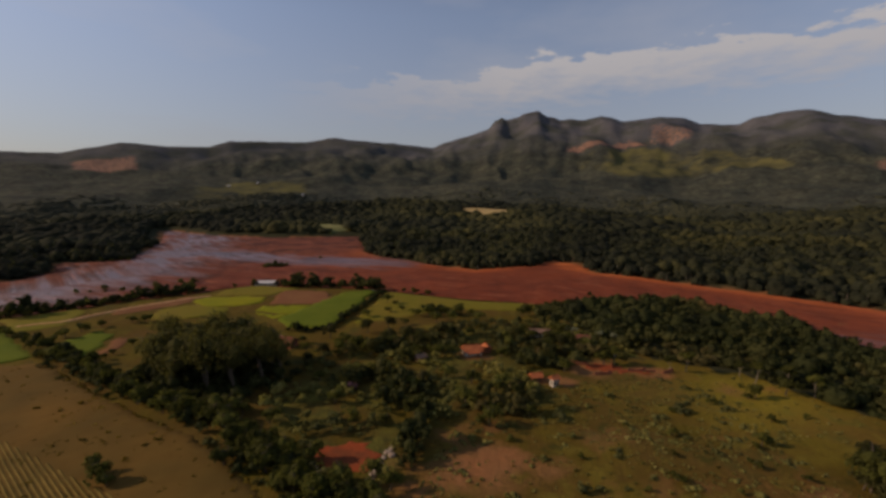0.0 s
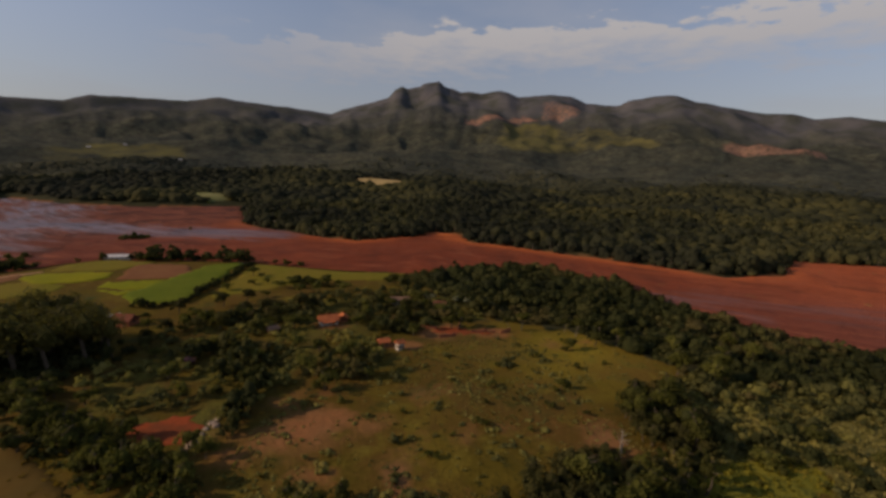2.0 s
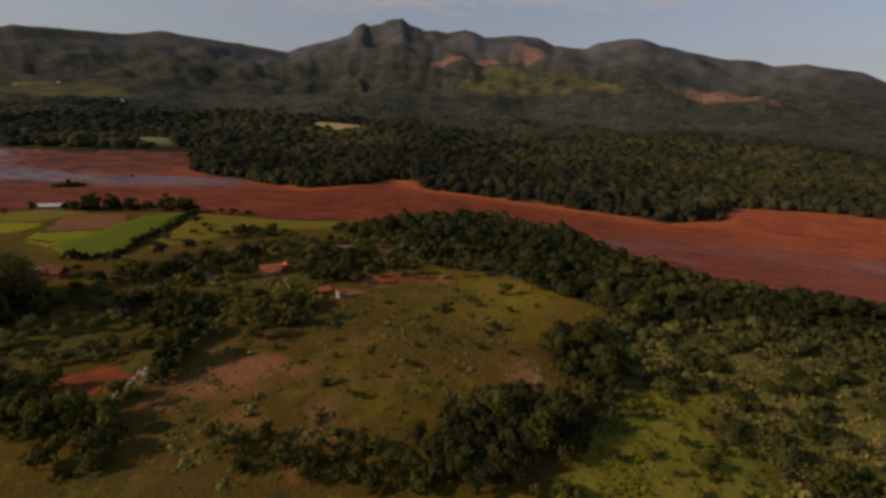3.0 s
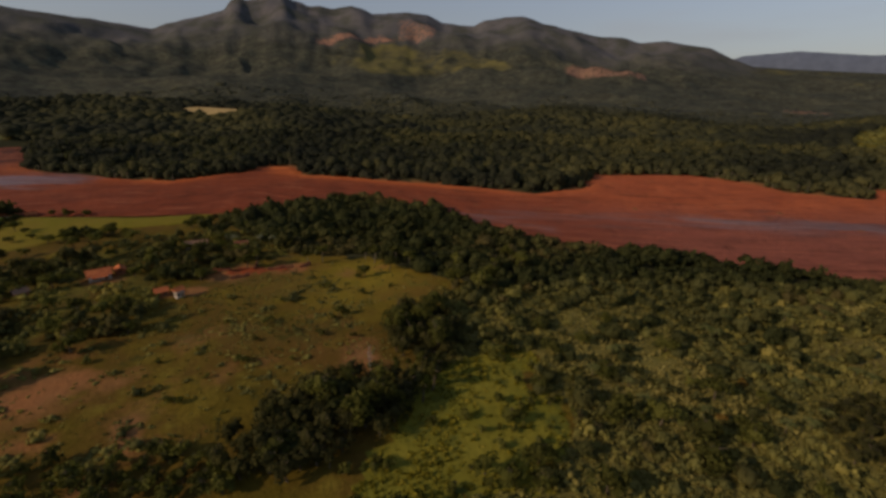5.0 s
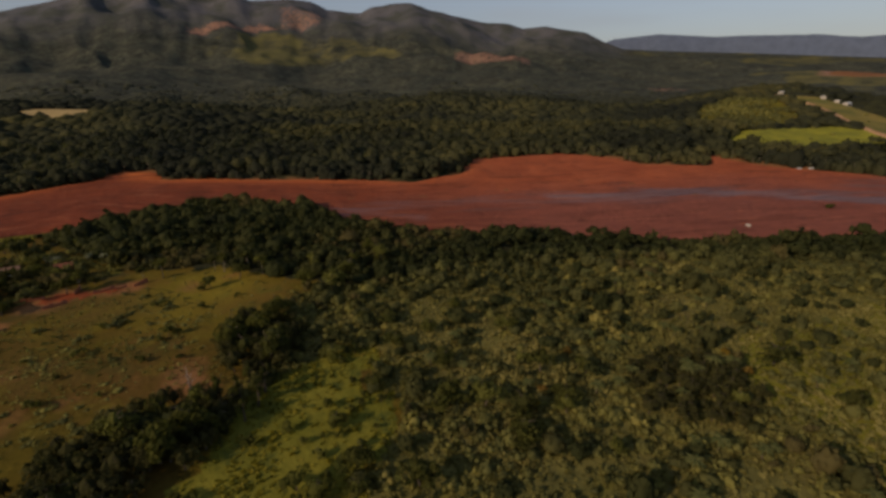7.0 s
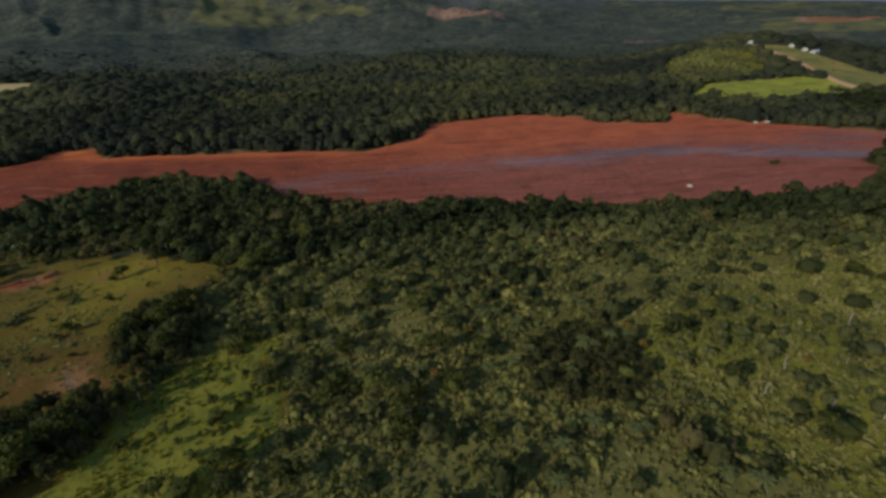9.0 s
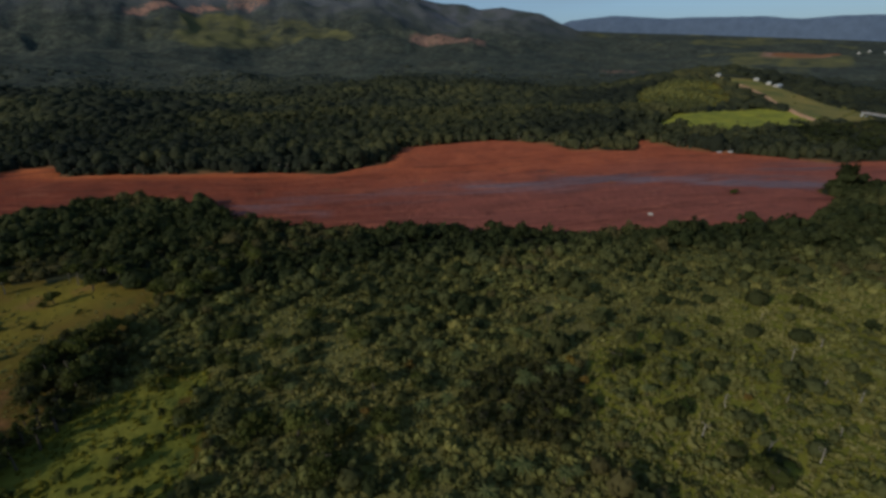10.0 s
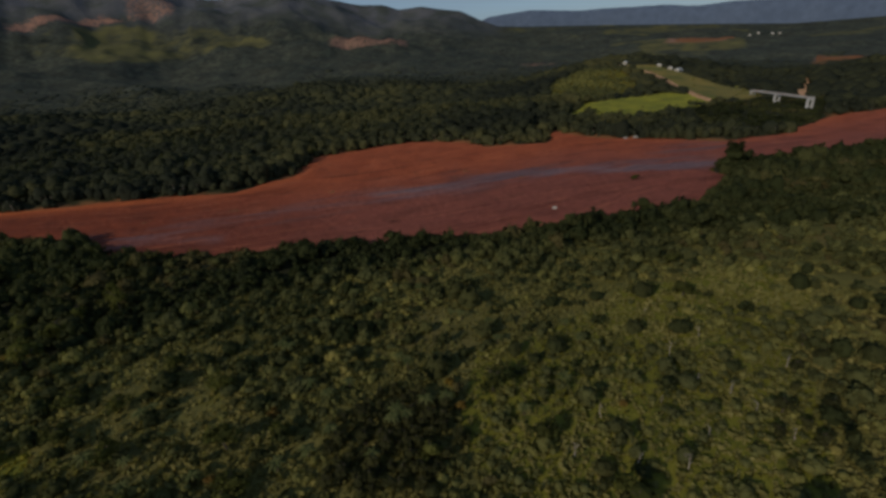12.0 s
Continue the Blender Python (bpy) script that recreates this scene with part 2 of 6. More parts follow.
    k.put(k.math("MULTIPLY", k.attr("side"), 0.2), u.inputs[1])
    thread = k.noise(1.0, 7, 0.66, u.outputs[0])
    c = k.mix(k.ramp(thread, 0.56, 0.64), c, k.mix(0.55, c, (0.085, 0.024, 0.014)))
    c = k.mix(k.ramp(thread, 0.44, 0.36), c, k.mix(0.4, c, (0.5, 0.17, 0.085)))
    c = k.mix(k.ramp(k.noise(0.045, 8, 0.7), 0.56, 0.68), c, k.mix(0.6, c, (0.09, 0.028, 0.016)))
    c = k.mix(0.5, c, k.mix(fine, (0.4, 0.4, 0.4), (1.6, 1.6, 1.6)), "MULTIPLY")
    c = k.mix(k.math("MULTIPLY", west, k.ramp(k.noise(0.022, 9, 0.72), 0.51, 0.58)), c, (0.07, 0.026, 0.018))
    k.put(k.math("ADD", 0.07, k.math("MULTIPLY", w, k.math("ADD", 0.07, k.math("MULTIPLY", west, 0.4)))), k.b.inputs["Specular IOR Level"])
    k.put(k.math("SUBTRACT", 0.92, k.math("MULTIPLY", w, k.math("ADD", 0.42, k.math("MULTIPLY", west, 0.2)))), k.b.inputs["Roughness"])
    k.bump(k.math("ADD", k.math("ADD", mid, thread), k.math("MULTIPLY", fine, 0.7)), 0.9, 2.0)
    return k.base(c)


def leaf_material(name, tones, by="tint", contrast=0.6, grain=0.8, mottle=0.4):
    """Foliage: a tone per crown (attribute) or per tree (object), with lighter and darker leaf clumps."""
    k = Mat(name, 0.85, 0.05)
    r = k.attr("tint") if by == "tint" else k.object_random()
    ramp = k.t.nodes.new("ShaderNodeValToRGB")
    cr = ramp.color_ramp
    while len(cr.elements) < len(tones):
        cr.elements.new(0.5)
    for i, (p, c) in enumerate(tones):
        cr.elements[i].position, cr.elements[i].color = p, (*c, 1)
    k.link(r, ramp.inputs[0])
    c = k.mix(contrast, ramp.outputs[0], k.mix(k.island_random(), (0.5, 0.5, 0.5), (1.5, 1.5, 1.35)), "MULTIPLY")
    c = k.mix(mottle, c, k.mix(k.noise(grain, 3), (0.4, 0.4, 0.4), (1.6, 1.6, 1.6)), "MULTIPLY")
    through_leaf = k.t.nodes.new("ShaderNodeBsdfTranslucent")
    k.put(k.mix(1.0, c, (1.15, 1.2, 0.8), "MULTIPLY"), through_leaf.inputs["Color"])
    both = k.t.nodes.new("ShaderNodeMixShader")
    both.inputs[0].default_value = 0.4
    k.link(k.b.outputs[0], both.inputs[1])
    k.link(through_leaf.outputs[0], both.inputs[2])
    k.link(both.outputs[0], k.t.nodes["Material Output"].inputs["Surface"])
    return k.base(c)


GROUND = ground_material()
MUD = mud_material()
LEAF = leaf_material("foliage_woodland", [(0.0, (0.027, 0.031, 0.014)), (0.4, (0.041, 0.047, 0.017)), (0.75, (0.060, 0.061, 0.022)), (0.92, (0.079, 0.077, 0.027)), (1.0, (0.101, 0.083, 0.032))], contrast=0.3, mottle=0.3)
# leaf tones across the mud are blued, with haze painted into the green
LEAF_FAR_HAZE = leaf_material("foliage_far_haze", [(0.0, (0.025, 0.028, 0.019)), (0.35, (0.038, 0.041, 0.024)), (0.7, (0.058, 0.059, 0.028)), (1.0, (0.095, 0.088, 0.035))], contrast=0.15, grain=0.5, mottle=0.5)
# hill crowns lightened and blued, aerial haze mixed into the leaf colour
LEAF_HILL_HAZE = leaf_material("foliage_hill_haze", [(0.0, (0.044, 0.050, 0.037)), (0.4, (0.057, 0.061, 0.041)), (0.75, (0.070, 0.073, 0.045)), (1.0, (0.090, 0.089, 0.050))], contrast=0.06, grain=0.02)
STRAW = leaf_material("dry_straw", [(0.0, (0.068, 0.057, 0.012)), (0.5, (0.136, 0.088, 0.018)), (1.0, (0.224, 0.150, 0.030))], contrast=0.3)
SCRUB = leaf_material("foliage_scrub", [(0.0, (0.091, 0.091, 0.034)), (0.35, (0.148, 0.141, 0.045)), (0.7, (0.229, 0.205, 0.058)), (1.0, (0.320, 0.264, 0.079))], contrast=0.3, mottle=0.3)
GRASS = leaf_material("cerrado_grass", [(0.0, (0.105, 0.100, 0.035)), (0.35, (0.162, 0.149, 0.046)), (0.7, (0.213, 0.187, 0.061)), (1.0, (0.275, 0.233, 0.081))], contrast=0.25, mottle=0.3)
GLADE_GRASS = leaf_material("bright_green_grass", [(0.0, (0.096, 0.094, 0.018)), (0.4, (0.168, 0.152, 0.023)), (0.8, (0.241, 0.204, 0.029)), (1.0, (0.281, 0.223, 0.042))], contrast=0.3, mottle=0.35)
TREE_LEAF = leaf_material("foliage_tree", [(0.0, (0.049, 0.051, 0.015)), (0.6, (0.081, 0.083, 0.019)), (1.0, (0.122, 0.121, 0.030))], by="object")
LEAF_EUCA = leaf_material("foliage_eucalyptus", [(0.0, (0.072, 0.068, 0.022)), (1.0, (0.116, 0.103, 0.033))], by="object", contrast=0.45)
BLOSSOM = leaf_material("mauve_blossom", [(0.0, (0.16, 0.085, 0.1)), (1.0, (0.2, 0.11, 0.13))], by="object")
PALE_BARK = plain_stain("pale_smooth_bark", (0.24, 0.2, 0.15), (0.16, 0.13, 0.095), 0.8)
LEAF_BANK = leaf_material("foliage_bank_tree", [(0.0, (0.024, 0.027, 0.01)), (1.0, (0.034, 0.036, 0.012))], by="object")
LEAF_BRAKE = leaf_material("foliage_brake", [(0.0, (0.041, 0.041, 0.016)), (1.0, (0.070, 0.066, 0.022))], by="object", contrast=0.4)
PALM_LEAF = leaf_material("foliage_palm", [(0.0, (0.09, 0.105, 0.035)), (1.0, (0.17, 0.17, 0.06))], by="object")
BARK = plain_stain("bark", (0.07, 0.055, 0.04), (0.11, 0.085, 0.062), 0.8)
DEADWOOD = plain_stain("dead_wood", (0.32, 0.27, 0.22), (0.24, 0.2, 0.16), 0.8)
TILE = plain_stain("clay_roof_tile", (0.5, 0.155, 0.06), (0.36, 0.1, 0.045), 0.5, bump=0.05)
OLD_TILE = plain_stain("weathered_roof_tile", (0.22, 0.075, 0.045), (0.13, 0.055, 0.04), 0.6, bump=0.05)
LIME = plain_stain("limewashed_wall", (0.5, 0.45, 0.38), (0.38, 0.33, 0.27), 0.5)
BRICK = plain_stain("red_brick_wall", (0.34, 0.12, 0.06), (0.25, 0.10, 0.06), 0.6)
SHEET = plain_stain("pale_sheet_roof", (0.66, 0.64, 0.6), (0.5, 0.48, 0.45), 0.3, 0.6, 0.4)
WORN_SHEET = plain_stain("weathered_sheet_roof", (0.26, 0.15, 0.1), (0.16, 0.1, 0.07), 0.6, 0.92, 0.05)
GLASS_DARK = plain_stain("dark_window_glass", (0.03, 0.035, 0.04), (0.05, 0.05, 0.05), 0.5, 0.15, 0.5)
WOOD = plain_stain("weathered_wood", (0.18, 0.12, 0.07), (0.12, 0.08, 0.05), 0.8)
CONCRETE = plain_stain("pale_concrete", (0.442, 0.425, 0.399), (0.340, 0.315, 0.289), 0.12, bump=0.03)
CROP_BRIGHT = plain_stain("young_green_crop", (0.157, 0.173, 0.010), (0.178, 0.178, 0.011), 0.05, fine=0.5, bump=0.2)
CROP_DEEP = plain_stain("tall_green_crop", (0.086, 0.114, 0.010), (0.109, 0.132, 0.012), 0.06, fine=0.6, bump=0.3)
MEADOW = plain_stain("sunlit_meadow", (0.3, 0.27, 0.03), (0.16, 0.16, 0.024), 0.03, fine=0.15, bump=0.3)
PALE_MEADOW = plain_stain("pale_meadow", (0.2, 0.19, 0.075), (0.13, 0.14, 0.05), 0.03, fine=0.2, bump=0.3)
GOLD = plain_stain("golden_grass", (0.25, 0.18, 0.048), (0.12, 0.115, 0.032), 0.022, fine=0.2, bump=0.3)
CROP_YELLOW = plain_stain("yellow_green_crop", (0.216, 0.200, 0.011), (0.178, 0.178, 0.011), 0.05, fine=0.5, bump=0.2)
CROP_OLIVE = plain_stain("olive_pasture", (0.144, 0.131, 0.013), (0.170, 0.126, 0.019), 0.03, fine=0.4, bump=0.2)
PLOUGHED = plain_stain("ploughed_red_soil", (0.208, 0.096, 0.04), (0.176, 0.072, 0.032), 0.06, fine=0.6, bump=0.2)
MAIZE = plain_stain("dry_maize", (0.158, 0.084, 0.019), (0.09, 0.058, 0.015), 0.025, fine=0.2, bump=0.3)
RED_EARTH = plain_stain("bare_red_earth", (0.29, 0.06, 0.021), (0.17, 0.05, 0.021), 0.16, fine=0.8, bump=0.15)
TRACK = plain_stain("dirt_track", (0.58, 0.34, 0.18), (0.42, 0.22, 0.1), 0.1, fine=0.9, bump=0.1)
TAN = plain_stain("dry_stubble", (0.42, 0.30, 0.13), (0.34, 0.24, 0.10), 0.05, fine=0.4)
SILVER = leaf_material("foliage_silver", [(0.0, (0.16, 0.17, 0.11)), (1.0, (0.24, 0.24, 0.16))], by="object")
OCHRE = leaf_material("foliage_ochre", [(0.0, (0.20, 0.14, 0.02)), (1.0, (0.16, 0.09, 0.03))], by="object")
STRAW_ROW = plain_stain("dry_maize_leaves", (0.18, 0.12, 0.03), (0.115, 0.08, 0.02), 0.1, fine=0.9)
STONE = plain_stain("pale_rubble", (0.34, 0.27, 0.21), (0.26, 0.19, 0.14), 0.7)
# the range's blue is distance haze given as a base colour
HAZE_BLUE = plain_stain("haze_blue_ridge", (0.078, 0.1, 0.145), (0.09, 0.112, 0.155), 0.002)


# ---------------------------------------------------------------- mesh helpers
def mesh_of(name, verts, faces, mats, attrs=None, smooth=False, index=None):
    """A mesh from arrays: verts n x 3, faces m x 3 or m x 4 (one array or a list of them)."""
    verts = np.asarray(verts, np.float32)
    groups = [np.asarray(f, np.int32) for f in (faces if isinstance(faces, list) else [faces]) if len(f)]
    me = bpy.data.meshes.new(name)
    me.vertices.add(len(verts))
    me.vertices.foreach_set("co", verts.ravel())
    loops = np.concatenate([g.ravel() for g in groups])
    sizes = np.concatenate([np.full(len(g), g.shape[1], np.int32) for g in groups])
    starts = np.concatenate([[0], np.cumsum(sizes)[:-1]]).astype(np.int32)
    me.loops.add(len(loops))
    me.loops.foreach_set("vertex_index", loops)
    me.polygons.add(len(sizes))
    me.polygons.foreach_set("loop_start", starts)
    me.polygons.foreach_set("loop_total", sizes)
    me.polygons.foreach_set("use_smooth", np.full(len(sizes), smooth))
    for m in (mats if isinstance(mats, (list, tuple)) else [mats]):
        me.materials.append(m)
    if index is not None:
        me.polygons.foreach_set("material_index", np.asarray(index, np.int32))
    for key, values in (attrs or {}).items():
        a = me.attributes.new(key, "FLOAT", "POINT")
        a.data.foreach_set("value", np.asarray(values, np.float32))
    me.update(calc_edges=True)
    return me


def part(name, bm, material, parent, label=""):
    """Links a bmesh or a mesh as ONE mesh object under a thing or a part."""
    me = bm
    if isinstance(bm, bmesh.types.BMesh):
        me = bpy.data.meshes.new(name)
        bm.normal_update()
        bm.to_mesh(me)
        bm.free()
        me.materials.append(material)
    ob = new(name, me)
    ob.parent = parent
    return tagged(ob, label)


def thing(name, label, category, m=None, group="", kind=""):
    ob = new(name)
    ob.matrix_world = m or Matrix()
    return tagged(ob, label, category, group, kind)


def box_bm(size, at=(0, 0, 0), bevel=0.0, turn=0.0):
    bm = bmesh.new()
    bmesh.ops.create_cube(bm, size=1.0, matrix=Matrix.Translation(at) @ pose(0, 0, 0, 0, 0, turn) @ Matrix.Diagonal((*size, 1)))
    if bevel:
        bmesh.ops.bevel(bm, geom=bm.edges[:], offset=bevel, segments=1, affect="EDGES")
    return bm


def inside(poly, x, y):
    """Which of the points lie in the polygon."""
    p = np.asarray(poly, float)
    q = np.roll(p, -1, axis=0)
    hit = np.zeros(np.shape(x), bool)
    for (x0, y0), (x1, y1) in zip(p, q):
        if y0 == y1:
            continue
        cross = ((y0 > y) != (y1 > y)) & (x < (x1 - x0) * (y - y0) / (y1 - y0) + x0)
        hit ^= cross
    return hit


def nearest(line, x, y, closed=False):
    """The distance to a line of points, and the nearest place on it."""
    p = np.asarray(line, float)
    q = np.roll(p, -1, axis=0)
    if not closed:
        p, q = p[:-1], q[:-1]
    best, bx, by = np.full(np.shape(x), 1e9), np.array(x, float), np.array(y, float)
    for (x0, y0), (x1, y1) in zip(p, q):
        dx, dy = x1 - x0, y1 - y0
        t = np.clip(((x - x0) * dx + (y - y0) * dy) / max(dx * dx + dy * dy, 1e-9), 0, 1)
        cx, cy = x0 + t * dx, y0 + t * dy
        d = np.hypot(x - cx, y - cy)
        m = d < best
        best, bx, by = np.where(m, d, best), np.where(m, cx, bx), np.where(m, cy, by)
    return best, bx, by


_grid = np.random.RandomState(7).rand(8, 256, 256)


def wave(x, y, size, layer=0):
    """Smooth value noise between 0 and 1, with features of that size."""
    g = _grid[layer]
    u, v = np.asarray(x, float) / size + 1000.3 * (layer + 1), np.asarray(y, float) / size + 771.7
    i, j = np.floor(u).astype(int), np.floor(v).astype(int)
    fu, fv = u - i, v - j
    fu, fv = fu * fu * (3 - 2 * fu), fv * fv * (3 - 2 * fv)
    a, b, c, d = g[i & 255, j & 255], g[(i + 1) & 255, j & 255], g[i & 255, (j + 1) & 255], g[(i + 1) & 255, (j + 1) & 255]
    return (a * (1 - fu) + b * fu) * (1 - fv) + (c * (1 - fu) + d * fu) * fv


def fbm(x, y, size, octaves=4, layer=0):
    s, k, total = 0.0, 0.5, 0.0
    for o in range(octaves):
        s = s + k * wave(x, y, size / 2 ** o, (layer + o) % 8)
        total += k
        k *= 0.5
    return s / total


def smooth(a, b, v):
    t = np.clip((v - a) / (b - a), 0, 1)
    return t * t * (3 - 2 * t)


def roughen(line, step, amount, closed=True, seed=0):
    """A line of points made finer and a little uneven."""
    rs = np.random.RandomState(seed)
    p = [np.array(a, float) for a in line]
    out = []
    n = len(p)
    for i in range(n if closed else n - 1):
        a, b = p[i], p[(i + 1) % n]
        k = max(1, int(np.hypot(*(b - a)) / step))
        for j in range(k):
            c = a + (b - a) * j / k
            out.append(c + (rs.rand(2) - 0.5) * 2 * amount * (1 if j else 0.3))
    if not closed:
        out.append(p[-1])
    return np.array(out)


# ---------------------------------------------------------------- plan
MUD_PLAN = [(-600, 300), (-452, 425), (-411, 442), (-418, 498), (-461, 558), (-418, 575), (-400, 600), (-420, 640), (-477, 787), (-640, 1075), (-559, 1017),
            (-461, 943), (-310, 909), (-165, 945), (-106, 675), (0, 560), (45, 531), (122, 568), (150, 610), (181, 583), (178, 520), (245, 460), (312, 390),
            (360, 327), (425, 328), (506, 391), (570, 365), (620, 343), (636, 268), (618, 224), (655, 168), (740, 200), (700, 112), (710, 64), (708, 0),
            (772, -54), (884, -80), (939, -104), (1010, -160), (1150, -300), (1080, -320), (900, -200), (740, -130), (705, -105), (655, -80), (620, -44), (604, -14), (578, -10), (556, -28), (535, -24),
            (475, -20), (420, 32), (366, 72), (322, 132), (290, 165), (256, 216), (234, 262), (240, 298), (202, 378), (160, 374), (106, 362), (32, 374),
            (-34, 404), (-80, 422), (-132, 422), (-166, 438), (-210, 394), (-244, 370), (-267, 340), (-299, 307), (-420, 230), (-560, 200)]
MUD_EDGE = roughen(roughen(MUD_PLAN, 30, 5.0, seed=4), 8, 2.6, seed=3)
WET_LINES = [[(700, 10), (600, 30), (540, 80), (500, 130), (420, 175), (360, 225), (300, 262), (262, 275)],
             [(-600, 1050), (-485, 976), (-395, 718), (-344, 555), (-322, 464), (-330, 380), (-420, 300)],
             [(-360, 640), (-304, 655), (-200, 600), (-135, 600), (-59, 578)],
             [(612, -14), (592, 3), (567, 41), (540, 80), (505, 130), (458, 150), (409, 188)],
             [(242, 308), (254, 286), (268, 258), (288, 220)]]
CENTRE = (100.0, -40.0)
# skyline: azimuth in degrees, height of the range
SKY_AZ = [-180, -75, -52, -43, -39.5, -35, -31, -27, -25, -20, -17, -13.9, -10.8, -7, -2.1, -0.8, 2.6, 4.5, 5.3, 6.1, 6.9, 8, 9, 10.4, 11.6, 13.2, 15.6, 17.5, 18.8, 19.8, 23.4, 26, 27.6, 31.1, 32.2, 34.5, 36.8, 39.1, 42.5, 45.1,
          47.6, 49.2, 51.7, 53.8, 56, 58, 60, 63.5, 72, 82, 88, 100, 180]
SKY_EL = [2.0, 2.5, 3.2, 3.4, 3.6, 4.85, 4.7, 4.9, 5.6, 5.75, 5.85, 6.5, 6.25, 6.05, 5.6, 6.2, 7.2, 7.8, 8.8, 9.1, 8.95, 9.1, 9.65, 9.8, 9.2, 8.8, 8.7, 9.05, 8.8, 8.35, 8.65, 8.5, 7.75, 7.45, 8.0, 8.4, 8.45, 7.7, 6.95, 6.4,
          6.25, 5.7, 5.85, 5.45, 5.1, 4.1, 3.3, 3.0, 2.45, 1.65, 1.1, 1.0, 2.0]
# the table range beyond the plain, coloured blue for haze
TABLE_AZ = [52, 56, 59, 63.5, 66, 68.6, 73, 77, 80, 83, 88, 100, 115, 135]
TABLE_EL = [2.0, 3.3, 4.4, 4.7, 4.45, 4.2, 4.1, 3.9, 3.5, 3.6, 3.35, 3.6, 3.2, 2.0]
R_SKY = 4300.0


def terrain(x, y):
    """The height of the land, and its distance to the mud."""
    x, y = np.asarray(x, float), np.asarray(y, float)
    d, _, _ = nearest(MUD_PLAN, x, y, True)
    ins = inside(MUD_PLAN, x, y)
    d = np.where(ins, 0.0, d)
    dx, dy = x - CENTRE[0], y - CENTRE[1]
    r, a = np.hypot(dx, dy), np.degrees(np.arctan2(dx, dy))
    near_side = nearest(BANK, x, y)[0] < nearest(FAR_BANK, x, y)[0]
    u = np.clip((r - 560) / (R_SKY - 560), 0, 1.25)
    broad = sum(np.interp(a + k, SKY_AZ, SKY_EL) for k in (-7, -4, -2, 0, 2, 4, 7)) / 7
    crest_near = smooth(0.8, 0.985, u)
    sky = broad + (np.interp(a, SKY_AZ, SKY_EL) - broad) * crest_near
    sky = sky + crest_near * 0.4 * (fbm(a * 100, r * 0, 45, 4, 5) - 0.5) * smooth(3, 7, a) * (1 - smooth(13, 17, a)) + 0.2 * (fbm(a * 100, r * 0, 130, 4, 3) - 0.5) * smooth(40, 60, 100 - np.abs(a))
    high = 88 + R_SKY * np.tan(np.radians(sky))
    rise = high * (0.10 * u + 0.25 * u ** 2 + 0.65 * u ** 3.5)
    spur = np.abs(fbm(x, y, 1100, 5, 2) - 0.5) * 2
    mid = smooth(0.25, 0.5, u) * (1 - 0.6 * smooth(0.5, 0.8, u)) * (1 - smooth(0.94, 1.0, u))
    rise = rise * (1 + (0.5 - 2.2 * spur) * 0.42 * mid)
    rise = rise + (fbm(x, y, 420, 4, 4) - 0.45) * 85 * smooth(60, 500, d) * smooth(600, 1000, r) * (1 - smooth(0.9, 1.0, u))
    rise = rise + (fbm(x, y, 800, 3, 1) - 0.5) * 95 * smooth(1400, 2100, r) * (1 - smooth(0.78, 0.97, u)) * smooth(2.5, 5.0, sky)
    rise = rise + (fbm(x, y, 230, 4, 6) - 0.5) * 40 * smooth(0.35, 0.7, u) * (1 - smooth(0.92, 1.0, u)) * smooth(2.5, 5.0, sky)
    # spurs and gullies running down from the range
    warp = 220 * (fbm(x, y, 900, 3, 6) - 0.5)
    lane = fbm(a * 75 + warp, r * 0.34 + warp, 330, 4, 0)
    spurs = 1 - np.abs(lane - 0.5) * 5.0
    rise = rise + (np.clip(spurs, -0.6, 1.0) - 0.35) * 30 * smooth(0.5, 0.75, u) * (1 - smooth(0.88, 0.985, u)) * smooth(3.5, 6.0, sky)
    fine = 1 - np.abs(fbm(a * 75 + warp, r * 0.5, 110, 3, 3) - 0.5) * 4.0
    rise = rise + np.clip(fine, -0.5, 1.0) * 8 * smooth(0.55, 0.75, u) * (1 - smooth(0.9, 0.99, u)) * smooth(3.5, 6.0, sky)
    rise = rise + 48 * np.exp(-((x - 1330) ** 2 / 2 / 300 ** 2 + (y - 330) ** 2 / 2 / 170 ** 2)) + 16 * np.exp(-((x - 139) ** 2 + (y - 1350) ** 2) / 2 / 300 ** 2)
    rise = rise * (1 - 0.9 * np.exp(-((x - 930) ** 2 / 2 / 170 ** 2 + (y + 50) ** 2 / 2 / 90 ** 2)))
    # nothing in front stands above the skyline
    cap = 88 + r * np.tan(np.radians(np.maximum(sky * (0.2 + 0.8 * np.clip(u / 0.97, 0, 1)) - 0.3 * (1 - smooth(0.96, 1.0, u)), 0.3)))
    rise = np.where(u > 0.3, np.minimum(rise, cap), rise)
    rise = np.maximum(rise, 0.0)
    crest = r > R_SKY
    rise = np.where(crest, high * (1 - 0.9 * smooth(R_SKY, R_SKY + 350, r)), rise)
    far = rise * smooth(0, 70, d) + 3.0 * smooth(0, 25, d)
    local = 3.0 + 2.4 * (fbm(x, y, 90, 3, 1) - 0.4) + 5.0 * np.exp(-((x - 300) ** 2 + (y + 50) ** 2) / 2 / 90 ** 2)
    local = local * smooth(-2, 22, d)
    h = np.where(near_side & (r < 900), local, far)
    return np.where(ins, -1.0 - 0.0 * h, h), d


BANK = [(1080, -320), (900, -200), (740, -130), (655, -80), (535, -24), (475, -20), (420, 32), (322, 132), (256, 216), (234, 262), (240, 298), (202, 378),
        (106, 362), (-34, 404), (-166, 438), (-244, 370), (-299, 307), (-560, 200), (-900, 100)]
